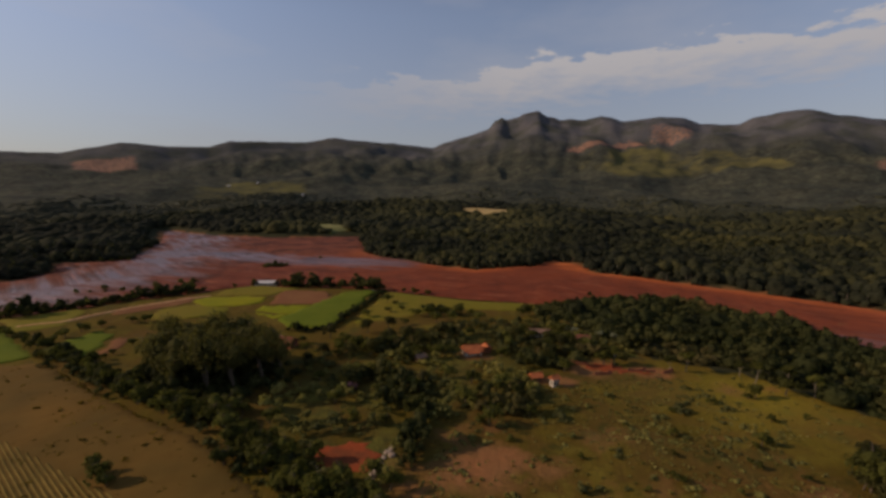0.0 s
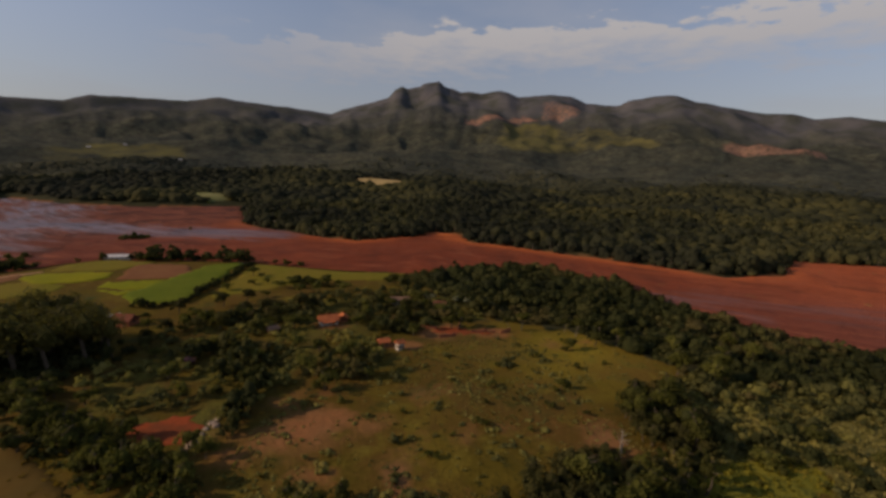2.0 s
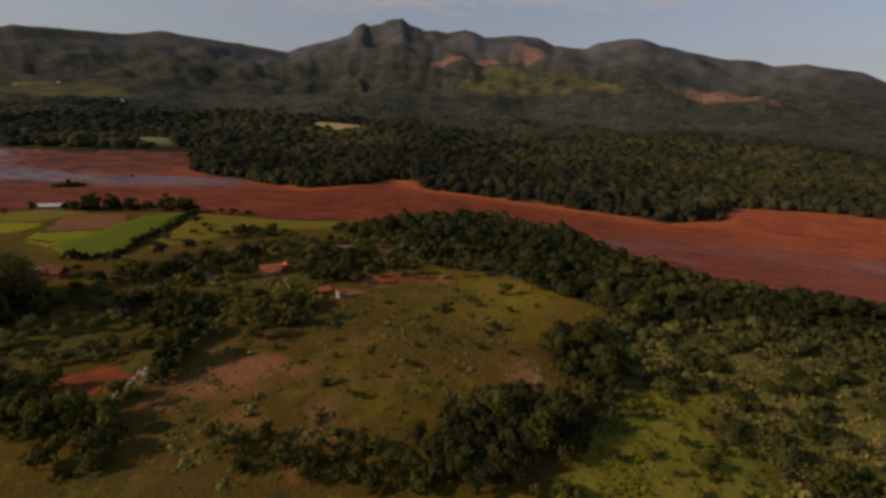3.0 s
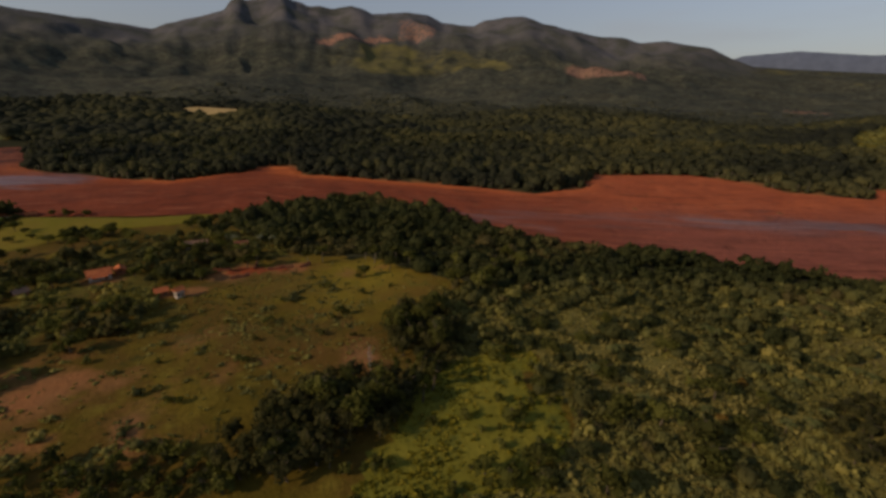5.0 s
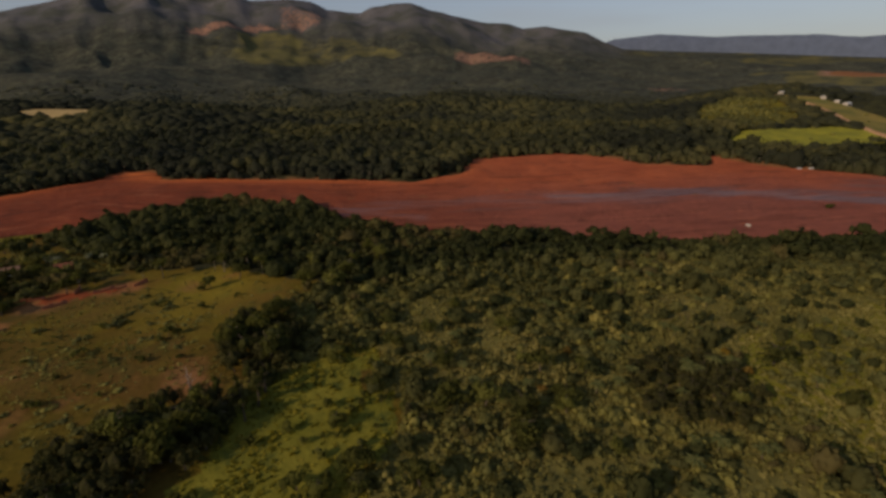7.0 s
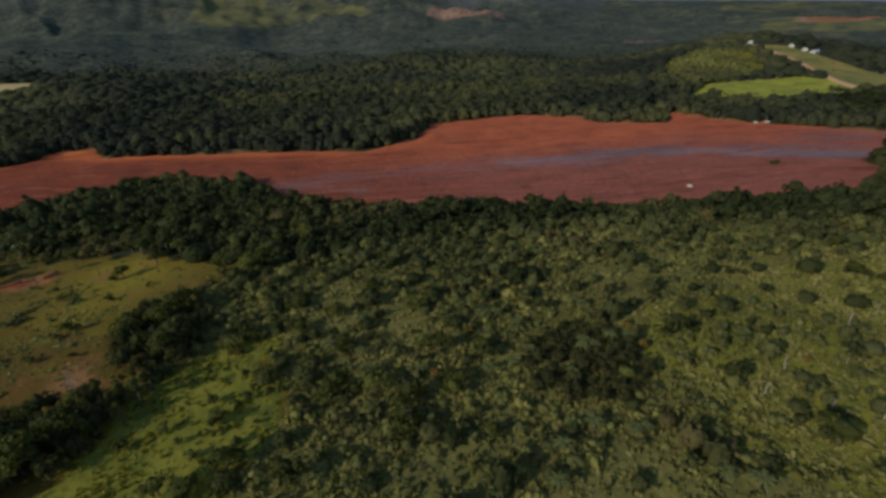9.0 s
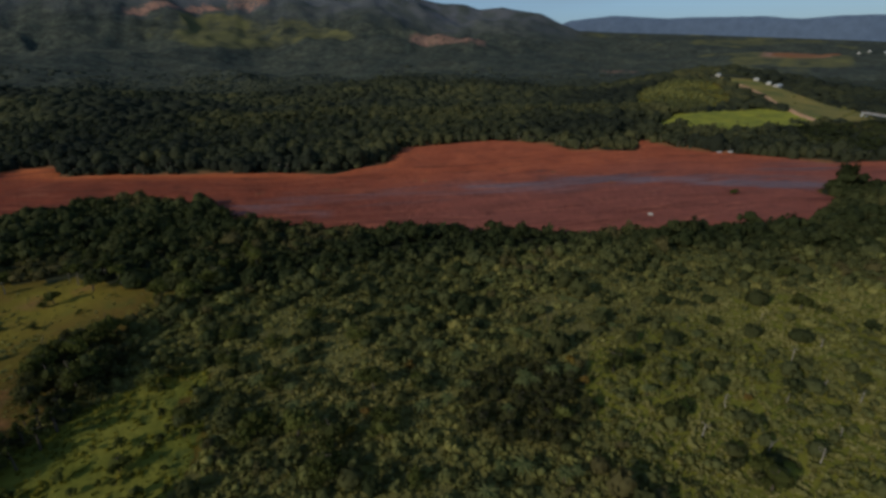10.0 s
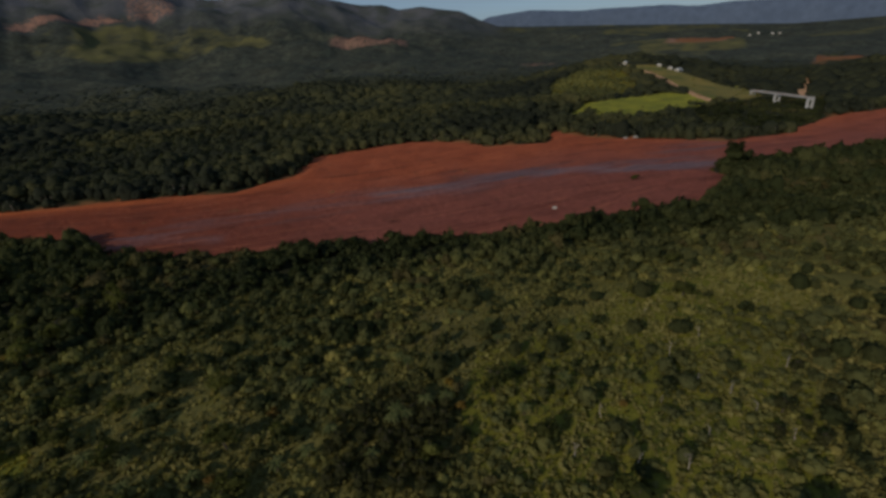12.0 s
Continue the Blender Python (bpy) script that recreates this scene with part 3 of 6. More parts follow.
FAR_BANK = [(1150, -290), (1010, -150), (884, -80), (772, -54), (708, 0), (700, 112), (740, 200), (655, 168), (618, 224), (620, 343), (506, 391), (425, 328), (360, 327),
            (245, 460), (178, 520), (150, 610), (45, 531), (-106, 675), (-165, 945), (-461, 943), (-640, 1075), (-477, 787), (-411, 442), (-600, 300), (-900, 260)]


def height(x, y):
    return float(terrain(np.array([x]), np.array([y]))[0][0])

# zones of the plan (plan polygons in metres)
PASTURE = [(41, 191), (102, 214), (145, 208), (167, 172), (166, 150), (152, 142), (134, 152), (117, 146), (118, 131), (122, 118), (122, 104), (112, 99), (98, 105), (83, 99), (51, 87), (10, 80), (-14, 112), (-3, 130), (3, 150), (24, 172)]
GLADE = [(124, 92), (140, 94), (156, 95), (166, 84), (154, 75), (150, 68), (156, 60), (150, 50), (130, 39), (92, 48), (86, 64), (100, 73), (112, 80), (118, 90)]
DOME = [(232, -8), (263, 6), (285, -8), (330, -22), (380, -60), (352, -78), (318, -74), (284, -82), (256, -84), (236, -70), (222, -66), (216, -35)]
WOODS = [(168, 172), (148, 212), (112, 236), (92, 292), (72, 340), (104, 362), (202, 378), (240, 298), (234, 262), (290, 165), (366, 72), (475, -20), (560, -28), (580, -13), (602, -17), (618, -46), (660, -84),
         (900, -204), (900, -330), (620, -260), (490, -130), (425, -52), (330, 62), (250, 122), (190, 140)]
ORCHARD = [(-62, 226), (-40, 262), (20, 292), (72, 300), (95, 285), (112, 238), (60, 214), (38, 190), (20, 172), (0, 160), (-8, 146), (-10, 126), (-30, 118), (-46, 128), (-56, 148), (-68, 176), (-70, 200)]
SCRUBLAND = [(166, 150), (190, 140), (250, 122), (330, 62), (430, -40), (560, -120), (700, -220), (600, -330), (300, -330), (120, -120), (80, -20), (70, 40), (90, 60), (119, 96), (140, 120)]
FIELDS_ALL = [(-300, 303), (-210, 392), (-166, 434), (-80, 418), (30, 372), (90, 360), (70, 320), (-60, 278), (-100, 262), (-170, 205), (-260, 268)]
LEFT_LAND = [(-300, 303), (-560, 196), (-600, 0), (-200, -150), (-60, 60), (-10, 110), (-50, 150), (-120, 170), (-260, 268)]


def polar(a, r, eye=(161.0, -66.0)):
    return eye[0] + r * math.sin(radians(a)), eye[1] + r * math.cos(radians(a))


EAST_MEADOW = [polar(a, r) for a, r in ((66.9, 700), (71.1, 662), (75.6, 680), (79.2, 760), (82.6, 850), (82.2, 905), (80.5, 935), (77.5, 930), (74.9, 890), (71.5, 840), (69.0, 785))]
EAST_SLOPE = [polar(a, r) for a, r in ((72.2, 1170), (73, 1225), (76.2, 1208), (80, 1150), (84.6, 1050), (86.2, 950), (84, 880), (82, 890), (79.5, 940), (77, 1030), (74.5, 1110))]
GREEN_HILL = [(1004, 335), (1130, 375), (1250, 350), (1239, 262), (1110, 198), (1050, 190), (979, 206), (897, 224), (930, 290)]
LOW_BANK = [polar(a, r) for a, r in ((81, 610), (86, 600), (91, 640), (91.5, 960), (86, 930), (83.5, 850), (80, 760))]
RED_FIELDS = [[polar(a, r) for a, r in ((89.6, 1640), (91.6, 1590), (93.4, 1570), (93.2, 2110), (91.2, 2060), (89.5, 2080))], [polar(a, r) for a, r in ((77.4, 3050), (80, 3020), (83.2, 3060), (82.6, 3300), (78.2, 3280))]]
TAN_CLEARING = [polar(a, r, (0, -2)) for a, r in ((2.8, 1205), (5.5, 1180), (9.0, 1205), (9.2, 1300), (5, 1335), (3.0, 1300))]
WEST_CLEARING = [(-306, 992), (-282, 1016), (-254, 1048), (-216, 1028), (-186, 978), (-228, 956), (-262, 988)]
PIER_BANK = [polar(a, r) for a, r in ((84.5, 700), (91.5, 690), (91.5, 960), (84.5, 960))]
FIELD_FRONT = [polar(a, r) for a, r in ((89.4, 1400), (93.8, 1350), (93.6, 1640), (89.4, 1660))]
RAIL_BED = [polar(a, r) for a, r in ((89.6, 930), (88.5, 960), (88.95, 1180), (89.2, 1420), (89.4, 1420), (89.6, 1180))]
BRIDGE_GAP = [polar(a, r) for a, r in ((84.6, 905), (90.6, 770), (90.8, 900), (85.6, 1010))]
SITE_GAP = [polar(a, r) for a, r in ((72, 1190), (79.5, 1120), (80, 1240), (72, 1290))]
CLEARINGS = [GREEN_HILL, LOW_BANK, FIELD_FRONT, RED_FIELDS[0], RAIL_BED, BRIDGE_GAP, SITE_GAP, EAST_MEADOW, EAST_SLOPE, TAN_CLEARING, WEST_CLEARING]


def far_cover(a, r):
    """What lies open on the far slopes: sunny grass below the range, and bare cuttings."""
    low, top = np.interp(a, [10, 14, 19, 22, 27, 34, 37], [3140, 3200, 2790, 2830, 3090, 3010, 2900]), np.interp(a, [10, 20, 30, 34, 37], [3230, 3660, 3520, 3200, 3010])
    sunny = smooth(low - 60, low + 110, r) * (1 - smooth(top - 60, top + 90, r)) * (0.4 * smooth(11, 15, a) + 0.6 * smooth(16.5, 20, a)) * (1 - smooth(34, 37, a))
    sunny = sunny * (0.7 + 0.45 * smooth(0.38, 0.58, fbm(a * 55, r, 230, 4, 1)))
    bare = np.zeros(np.shape(a))
    for a0, a1, r0, r1, k in ((22.6, 26.8, 3740, 4010, 0.5), (41.5, 50.2, 2880, 3260, 0.56), (-39.0, -33.8, 3430, 3900, 0.62), (77.5, 83, 3050, 3300, 0.7),
                              (90.2, 94.2, 1620, 2120, 0.6), (63, 67, 2500, 2600, 0.4)):
        bare = np.maximum(bare, k * smooth(a0 - 0.5, a0 + 0.5, a) * (1 - smooth(a1 - 0.4, a1 + 0.4, a)) * smooth(r0 - 50, r0 + 30, r) * (1 - smooth(r1 - 30, r1 + 50, r)))
    bench = np.interp(a, [11.5, 16, 20.5, 23], [3500, 3600, 3770, 3700])
    bare = np.maximum(bare, 0.75 * (1 - smooth(25, 70, np.abs(r - bench))) * smooth(12.5, 14.5, a) * (1 - smooth(21.8, 22.8, a)))
    return sunny, bare


# ---------------------------------------------------------------- the land: one sheet to the horizon
def build_ground():
    angles = np.radians(np.concatenate([np.arange(-180, -62, 3.0), np.arange(-62, 118, 0.36), np.arange(118, 180, 3.0)]))
    radii = np.concatenate([[0.5], np.geomspace(20, 1000, 150), np.geomspace(1012, 4300, 120), np.linspace(4330, 4780, 10)])
    A, R = np.meshgrid(angles, radii)
    x, y = CENTRE[0] + R * np.sin(A), CENTRE[1] + R * np.cos(A)
    h, d = terrain(x.ravel(), y.ravel())
    X, Y, Rf, Af = x.ravel(), y.ravel(), R.ravel(), np.degrees(A.ravel())
    h = np.where(d < 4, np.minimum(h, -0.3), h)
    n, m = len(radii), len(angles)
    i, j = np.meshgrid(np.arange(n - 1), np.arange(m), indexing="ij")
    j2 = (j + 1) % m
    quads = np.stack([i * m + j, (i + 1) * m + j, (i + 1) * m + j2, i * m + j2], -1).reshape(-1, 4)[:, ::-1]
    near_side = nearest(BANK, X, Y)[0] < nearest(FAR_BANK, X, Y)[0]
    grass = inside(PASTURE, X, Y) | inside(GLADE, X, Y) | inside(DOME, X, Y) | inside(FIELDS_ALL, X, Y) | inside(LEFT_LAND, X, Y)
    scrubby = inside(SCRUBLAND, X + 44 * (fbm(X, Y, 34, 4, 1) - 0.5), Y + 44 * (fbm(X, Y, 34, 4, 4) - 0.5))
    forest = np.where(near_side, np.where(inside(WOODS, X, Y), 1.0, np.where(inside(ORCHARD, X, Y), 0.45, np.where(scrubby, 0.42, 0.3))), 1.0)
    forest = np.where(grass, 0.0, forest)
    ragged = inside(GLADE, X + 16 * (fbm(X, Y, 14, 3, 2) - 0.5), Y + 16 * (fbm(X, Y, 14, 3, 5) - 0.5))
    lush = np.where(ragged, 0.8, 0.0) + np.where(inside(DOME, X, Y), 0.4, 0.0) + np.where(scrubby & ~inside(GLADE, X, Y), 0.3, 0.0) + np.where(inside(ORCHARD, X, Y), 0.4, 0.0)
    for c in (EAST_MEADOW, EAST_SLOPE, WEST_CLEARING, GREEN_HILL):
        k = inside(c, X, Y)
        forest, lush = np.where(k, 0.0, forest), np.where(k, 0.5 if c in (EAST_SLOPE, GREEN_HILL) else 0.9, lush)
    # sunny grass below the range, bare upper slopes
    ridge, bare = far_cover(Af, Rf)
    downs = ridge * (0.45 + 0.6 * fbm(X, Y, 400, 3, 2))
    # paler patches put among the far plain's woods, standing in for haze
    plain = smooth(56, 63, Af) * (1 - smooth(100, 106, Af)) * smooth(1500, 2100, Rf)
    downs = np.maximum(downs, plain * (0.1 + 0.5 * smooth(0.54, 0.68, fbm(X, Y, 260, 4, 5))))
    downs = np.maximum(downs, 0.7 * np.exp(-(((X + 860) / 330) ** 2 + ((Y - 2220) / 330) ** 2) ** 2) * smooth(0.5, 0.62, fbm(X, Y, 150, 3, 2)))
    # in the west this grey weight also stands in for haze
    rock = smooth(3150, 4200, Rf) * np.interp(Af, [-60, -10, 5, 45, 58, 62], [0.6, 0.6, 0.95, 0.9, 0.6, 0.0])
    soil = np.maximum(smooth(0.5, 0.75, fbm(X, Y, 60, 3, 5)) * np.where(inside(PASTURE, X, Y), 0.25, 0.0), 0)
    for cx, cy, wx, wy, k in ((18, 134, 25, 16, 0.85), (6, 150, 9, 6, 0.6), (20, 157, 12, 4, 0.7), (-8, 120, 9, 8, 0.6), (76, 216, 11, 8, 1.3), (83, 224, 8, 6, 1.2), (103, 213, 12, 6, 1.3), (41, 102, 4, 11, 0.8), (36, 86, 6, 4, 0.8), (111, 114, 9, 16, 0.55), (22, 107, 16, 7, 0.5),
                              (58, 201, 8, 6, 1.2), (47, 203, 6, 4, 1.0), (20, 236, 12, 9, 0.9), (-84, 246, 9, 7, 0.6), (62, 118, 14, 9, 0.35), (116, 122, 10, 7, 0.4), (40, 118, 22, 12, 0.42), (78, 126, 22, 12, 0.4), (58, 152, 18, 8, 0.36), (100, 150, 14, 8, 0.3), (-52, 138, 5, 4, 0.8)):
        soil = np.maximum(soil, k * np.exp(-(((X - cx) / wx) ** 2 + ((Y - cy) / wy) ** 2)))
    # mine benches high on the range and other far cuttings
    soil = np.maximum(soil, bare)
    soil = np.where(inside(EAST_SLOPE, X, Y), 0.15, soil)
    soil = np.maximum(soil, np.where(near_side, 0.0, (1 - smooth(4, 15, d)) * smooth(0.38, 0.6, fbm(X, Y, 45, 3, 4))))
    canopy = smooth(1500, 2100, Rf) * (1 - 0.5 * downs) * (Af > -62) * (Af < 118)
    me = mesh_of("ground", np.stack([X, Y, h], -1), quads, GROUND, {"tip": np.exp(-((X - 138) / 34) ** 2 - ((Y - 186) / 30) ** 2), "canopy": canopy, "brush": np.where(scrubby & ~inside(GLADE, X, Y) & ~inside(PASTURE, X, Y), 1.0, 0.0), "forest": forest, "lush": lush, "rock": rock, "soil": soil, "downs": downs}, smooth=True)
    return tagged(new("ground", me), "valley floor and wooded hills of red soil, rising to a range", "ground", kind="structure")


build_ground()


# ---------------------------------------------------------------- the mud flow
def build_mud():
    step = 4.5
    xs, ys = np.arange(-606, 1160, step), np.arange(-330, 1090, step)
    gx, gy = np.meshgrid(xs, ys, indexing="ij")
    ins = inside(MUD_EDGE, gx, gy)
    keep = ins[:-1, :-1] | ins[1:, :-1] | ins[1:, 1:] | ins[:-1, 1:]
    _, bx, by = nearest(MUD_EDGE, gx, gy, True)
    px, py = np.where(ins, gx, bx), np.where(ins, gy, by)
    n = len(ys)
    idx = np.arange(gx.size).reshape(gx.shape)
    quads = np.stack([idx[:-1, :-1], idx[1:, :-1], idx[1:, 1:], idx[:-1, 1:]], -1)[keep]
    used = np.unique(quads)
    remap = np.full(gx.size, -1)
    remap[used] = np.arange(len(used))
    X, Y = px.ravel()[used], py.ravel()[used]
    edge = nearest(MUD_EDGE, X, Y, True)[0]
    z = 0.15 + 1.3 * smooth(0, 14, edge) * fbm(X, Y, 34, 4, 3) + 0.55 * wave(X, Y, 9, 5) * smooth(0, 6, edge) + 0.9 * np.exp(-((edge - 9) / 6) ** 2) * fbm(X, Y, 60, 2, 2)
    wet = np.zeros(len(X))
    for k, (line, width) in enumerate(zip(WET_LINES, (50, 90, 55, 24, 13))):
        wet = np.maximum(wet, (0.5, 0.74, 0.9, 0.85, 0.62)[k] * np.exp(-(nearest(line, X, Y)[0] / width) ** 2))
    z = z * (1 - 0.75 * np.clip(wet, 0, 1))
    # how far along the flow, and to which side of it, each place lies
    flow = np.array([(-620, 1060), (-420, 780), (-250, 600), (-60, 500), (120, 470), (270, 300), (420, 180), (600, 80), (780, -90), (1100, -300)], float)
    seg = np.hypot(*np.diff(flow, axis=0).T)
    run0 = np.concatenate([[0], np.cumsum(seg)])
    run, side, best = np.zeros(len(X)), np.zeros(len(X)), np.full(len(X), 1e9)
    for i in range(len(seg)):
        ux, uy = (flow[i + 1] - flow[i]) / seg[i]
        t = np.clip((X - flow[i, 0]) * ux + (Y - flow[i, 1]) * uy, 0, seg[i])
        ex, ey = X - flow[i, 0] - t * ux, Y - flow[i, 1] - t * uy
        q = np.hypot(ex, ey)
        m = q < best
        best, run, side = np.where(m, q, best), np.where(m, run0[i] + t, run), np.where(m, ex * -uy + ey * ux, side)
    me = mesh_of("mud_flow", np.stack([X, Y, z], -1), remap[quads], MUD, {"wet": wet, "run": run, "side": side, "rim": np.exp(-nearest(FAR_BANK, X, Y)[0] / 24.0)}, smooth=True)
    return tagged(new("mud_flow", me), "broad flow of rust-red tailings mud with wet grey streaks", "mud", kind="structure")


build_mud()


# ---------------------------------------------------------------- foliage templates
def card_crown(rs, rx, rz, lobes, per, leaf, base, core=True):
    """A crown of lobes, each a shell of small leaf clumps, with a dark knot of twigs inside. Returns verts and quads."""
    V, Q = [], []
    for k in range(lobes):
        if lobes == 1:
            c, s = np.array([0, 0, base + rz]), np.array([rx, rx, rz])
        else:
            a, q = rs.rand() * 6.283, math.sqrt(rs.rand()) * 0.78
            up = rs.rand() ** 0.8
            c = np.array([math.cos(a) * q * rx, math.sin(a) * q * rx, base + rz * (0.45 + 1.1 * up * (1 - 0.5 * q))])
            s = np.array([rx, rx, rz]) * (0.24 + 0.3 * rs.rand()) * (0.8 + 0.4 * rs.rand(3))
        for _ in range(per):
            d = rs.normal(size=3)
            d /= np.linalg.norm(d)
            if d[2] < -0.35:
                d[2] *= -0.6
            p = c + d * s * (0.78 + 0.32 * rs.rand())
            nrm = d + rs.normal(size=3) * 0.45 + np.array([0, 0, 0.25])
            nrm /= np.linalg.norm(nrm)
            t = np.cross(nrm, [0.3, 0.2, 1.0])
            t /= np.linalg.norm(t) + 1e-9
            b = np.cross(nrm, t)
            w, l = leaf * (0.6 + 0.8 * rs.rand()), leaf * (0.6 + 0.8 * rs.rand())
            o = len(V)
            bend = nrm * leaf * 0.18
            V += [p - t * w - bend, p - b * l * 0.8, p + t * w - bend, p + b * l]
            Q.append([o, o + 1, o + 2, o + 3])
    T = []
    if core:
        bm = bmesh.new()
        bmesh.ops.create_icosphere(bm, subdivisions=1, radius=1.0)
        o = len(V)
        for v in bm.verts:
            j = (0.62 if lobes == 1 else 0.4) + 0.22 * rs.rand()
            V.append(np.array([v.co.x * rx * j, v.co.y * rx * j, base + rz + v.co.z * rz * j]))
        T = [[o + v.index for v in f.verts] for f in bm.faces]
        bm.free()
    return np.array(V), np.array(Q), np.array(T, int).reshape(-1, 3)


def lump_crown(rs, sub):
    """A far crown: an uneven dome of foliage, flat below, of unit radius."""
    bm = bmesh.new()
    bmesh.ops.create_icosphere(bm, subdivisions=sub, radius=1.0)
    bmesh.ops.delete(bm, geom=[f for f in bm.faces if f.calc_center_median().z < -0.35], context="FACES")
    k = rs.rand(3) * 50
    V = []
    for v in bm.verts:
        n = noise.noise(v.co * 1.9 + Vector(k)) * 0.42 + noise.noise(v.co * 4.5 + Vector(k)) * 0.3
        p = v.co * (1.0 + n + (rs.rand() - 0.5) * 0.24)
        V.append([p.x, p.y, p.z * 0.8])
    bm.verts.index_update()
    T = [[v.index for v in f.verts] for f in bm.faces]
    bm.free()
    return np.array(V), np.zeros((0, 4), int), np.array(T, int)


def bough_crown(rs, sub=2, boughs=12, lift=0.0, leaf=0.16):
    """A crown seen from afar: an uneven dome with loose boughs standing out of it, of unit radius."""
    v, _, t = lump_crown(rs, sub)
    V, Q = [p * (0.9, 0.9, 0.95) for p in v], []
    for _ in range(boughs):
        d = rs.normal(size=3)
        d[2] = abs(d[2]) * 0.9
        d /= np.linalg.norm(d)
        p = d * (0.95, 0.95, 0.8) * (0.88 + 0.34 * rs.rand())
        n = d + rs.normal(size=3) * 0.4
        n /= np.linalg.norm(n)
        u = np.cross(n, [0.3, 0.2, 1.0])
        u /= np.linalg.norm(u) + 1e-9
        w, k, o = np.cross(n, u), leaf * (1 + rs.rand()), len(V)
        V += [p - u * k, p - w * k, p + u * k, p + w * k]
        Q.append([o, o + 1, o + 2, o + 3])
    return np.array(V) + (0, 0, lift), np.array(Q), t


def spread(templates, x, y, z, sx, sz, tint, rs):
    """Joins many turned and scaled copies of crown templates into one mesh's arrays."""
    VV, QQ, TT, tints, o = [], [], [], [], 0
    pick = rs.randint(len(templates), size=len(x))
    turn = rs.rand(len(x)) * 6.2832
    for k, (v, q, t) in enumerate(templates):
        m = np.where(pick == k)[0]
        if not len(m):
            continue
        c, s = np.cos(turn[m])[:, None], np.sin(turn[m])[:, None]
        P = np.empty((len(m), len(v), 3))
        P[:, :, 0] = (c * v[:, 0] - s * v[:, 1]) * sx[m][:, None] + x[m][:, None]
        P[:, :, 1] = (s * v[:, 0] + c * v[:, 1]) * sx[m][:, None] + y[m][:, None]
        P[:, :, 2] = v[:, 2] * sz[m][:, None] + z[m][:, None]
        off = o + np.arange(len(m))[:, None, None] * len(v)
        if len(q):
            QQ.append((q[None] + off).reshape(-1, 4))
        if len(t):
            TT.append((t[None] + off).reshape(-1, 3))
        VV.append(P.reshape(-1, 3))
        tints.append(np.repeat(tint[m], len(v)))
        o += len(m) * len(v)
    faces = [np.concatenate(g) for g in (QQ, TT) if g]
    return np.concatenate(VV), faces, np.concatenate(tints)


def jittered(x0, x1, y0, y1, step, rs):
    gx, gy = np.meshgrid(np.arange(x0, x1, step), np.arange(y0, y1, step * 0.87))
    gx = gx + (np.arange(gx.shape[0]) % 2)[:, None] * step / 2
    return (gx + (rs.rand(*gx.shape) - 0.5) * step * 0.9).ravel(), (gy + (rs.rand(*gy.shape) - 0.5) * step * 0.9).ravel()


def plant(name, label, templates, x, y, radius, flat, material, rs, sink=0.0, bias=0.0, category="trees", patch=55, vary=0.5, heave=0.0):
    h, _ = terrain(x, y)
    h = h + heave * 2 * (fbm(x, y, patch * 0.3, 3, 2) - 0.5)
    size = radius * (0.42 + 0.55 * rs.rand(len(x)) + 0.9 * rs.rand(len(x)) ** 4 + 0.35 * (fbm(x, y, patch * 0.6, 2, 7) - 0.3))
    tint = np.clip(rs.rand(len(x)) * vary + 1.5 * (fbm(x, y, patch, 4, 6) - 0.5) + 0.5 - vary / 2 + bias, 0, 1)
    V, F, T = spread(templates, x, y, h - sink * size, size, size * (flat * (0.55 + 0.85 * rs.rand(len(x)))), tint, rs)
    me = mesh_of(name, V, F, material, {"tint": T}, smooth=templates is not TUFT)
    return tagged(new(name, me), label, category, kind="stuff")


rs = np.random.RandomState(11)
BUSH = [card_crown(rs, 1.25, 0.8, 4, 11, 0.25, -0.12) for _ in range(10)]
CANOPY_FAR = [bough_crown(np.random.RandomState(70 + i)) for i in range(10)]
CANOPY = [card_crown(rs, 1.0, 0.85, 6, 10, 0.22, 0.1) for _ in range(10)]
def tuft(rs):
    """A tussock of grass and twigs: a few upright leaf blades."""
    V, Q = [], []
    for i in range(5):
        a, r = rs.rand() * 6.283, 0.55 * rs.rand()
        c = np.array([math.cos(a) * r, math.sin(a) * r, 0.0])
        b = rs.rand() * 6.283
        t = np.array([math.cos(b), math.sin(b), 0]) * (0.35 + 0.3 * rs.rand())
        up = np.array([rs.normal() * 0.3, rs.normal() * 0.3, 0.55 + 0.6 * rs.rand()])
        o = len(V)
        V += [c - t, c + t, c + t * 0.6 + up, c - t * 0.6 + up]
        Q.append([o, o + 1, o + 2, o + 3])
    return np.array(V), np.array(Q), np.zeros((0, 3), int)


MOUND = [bough_crown(np.random.RandomState(130 + i), 1, 26, 0.2, 0.16) for i in range(8)] + BUSH[:8]
CANOPY_MID = [bough_crown(np.random.RandomState(170 + i), 1, 13) for i in range(10)]
ROUND_CROWN = [bough_crown(np.random.RandomState(150 + i), 2, 60, 0.5, 0.12) for i in range(8)] + CANOPY[:8]
TUFT = [tuft(rs) for _ in range(8)]
LUMP = [lump_crown(rs, 2) for _ in range(8)]
LUMP_FAR = [lump_crown(rs, 1) for _ in range(8)]


def along(line, step, side, seed):
    rs = np.random.RandomState(seed)
    out = []
    for (x0, y0), (x1, y1) in zip(line, line[1:]):
        n = max(1, int(math.hypot(x1 - x0, y1 - y0) / step))
        for i in range(n):
            f = (i + rs.rand() * 0.8) / n
            out.append((x0 + (x1 - x0) * f + rs.normal() * side, y0 + (y1 - y0) * f + rs.normal() * side))
    return out


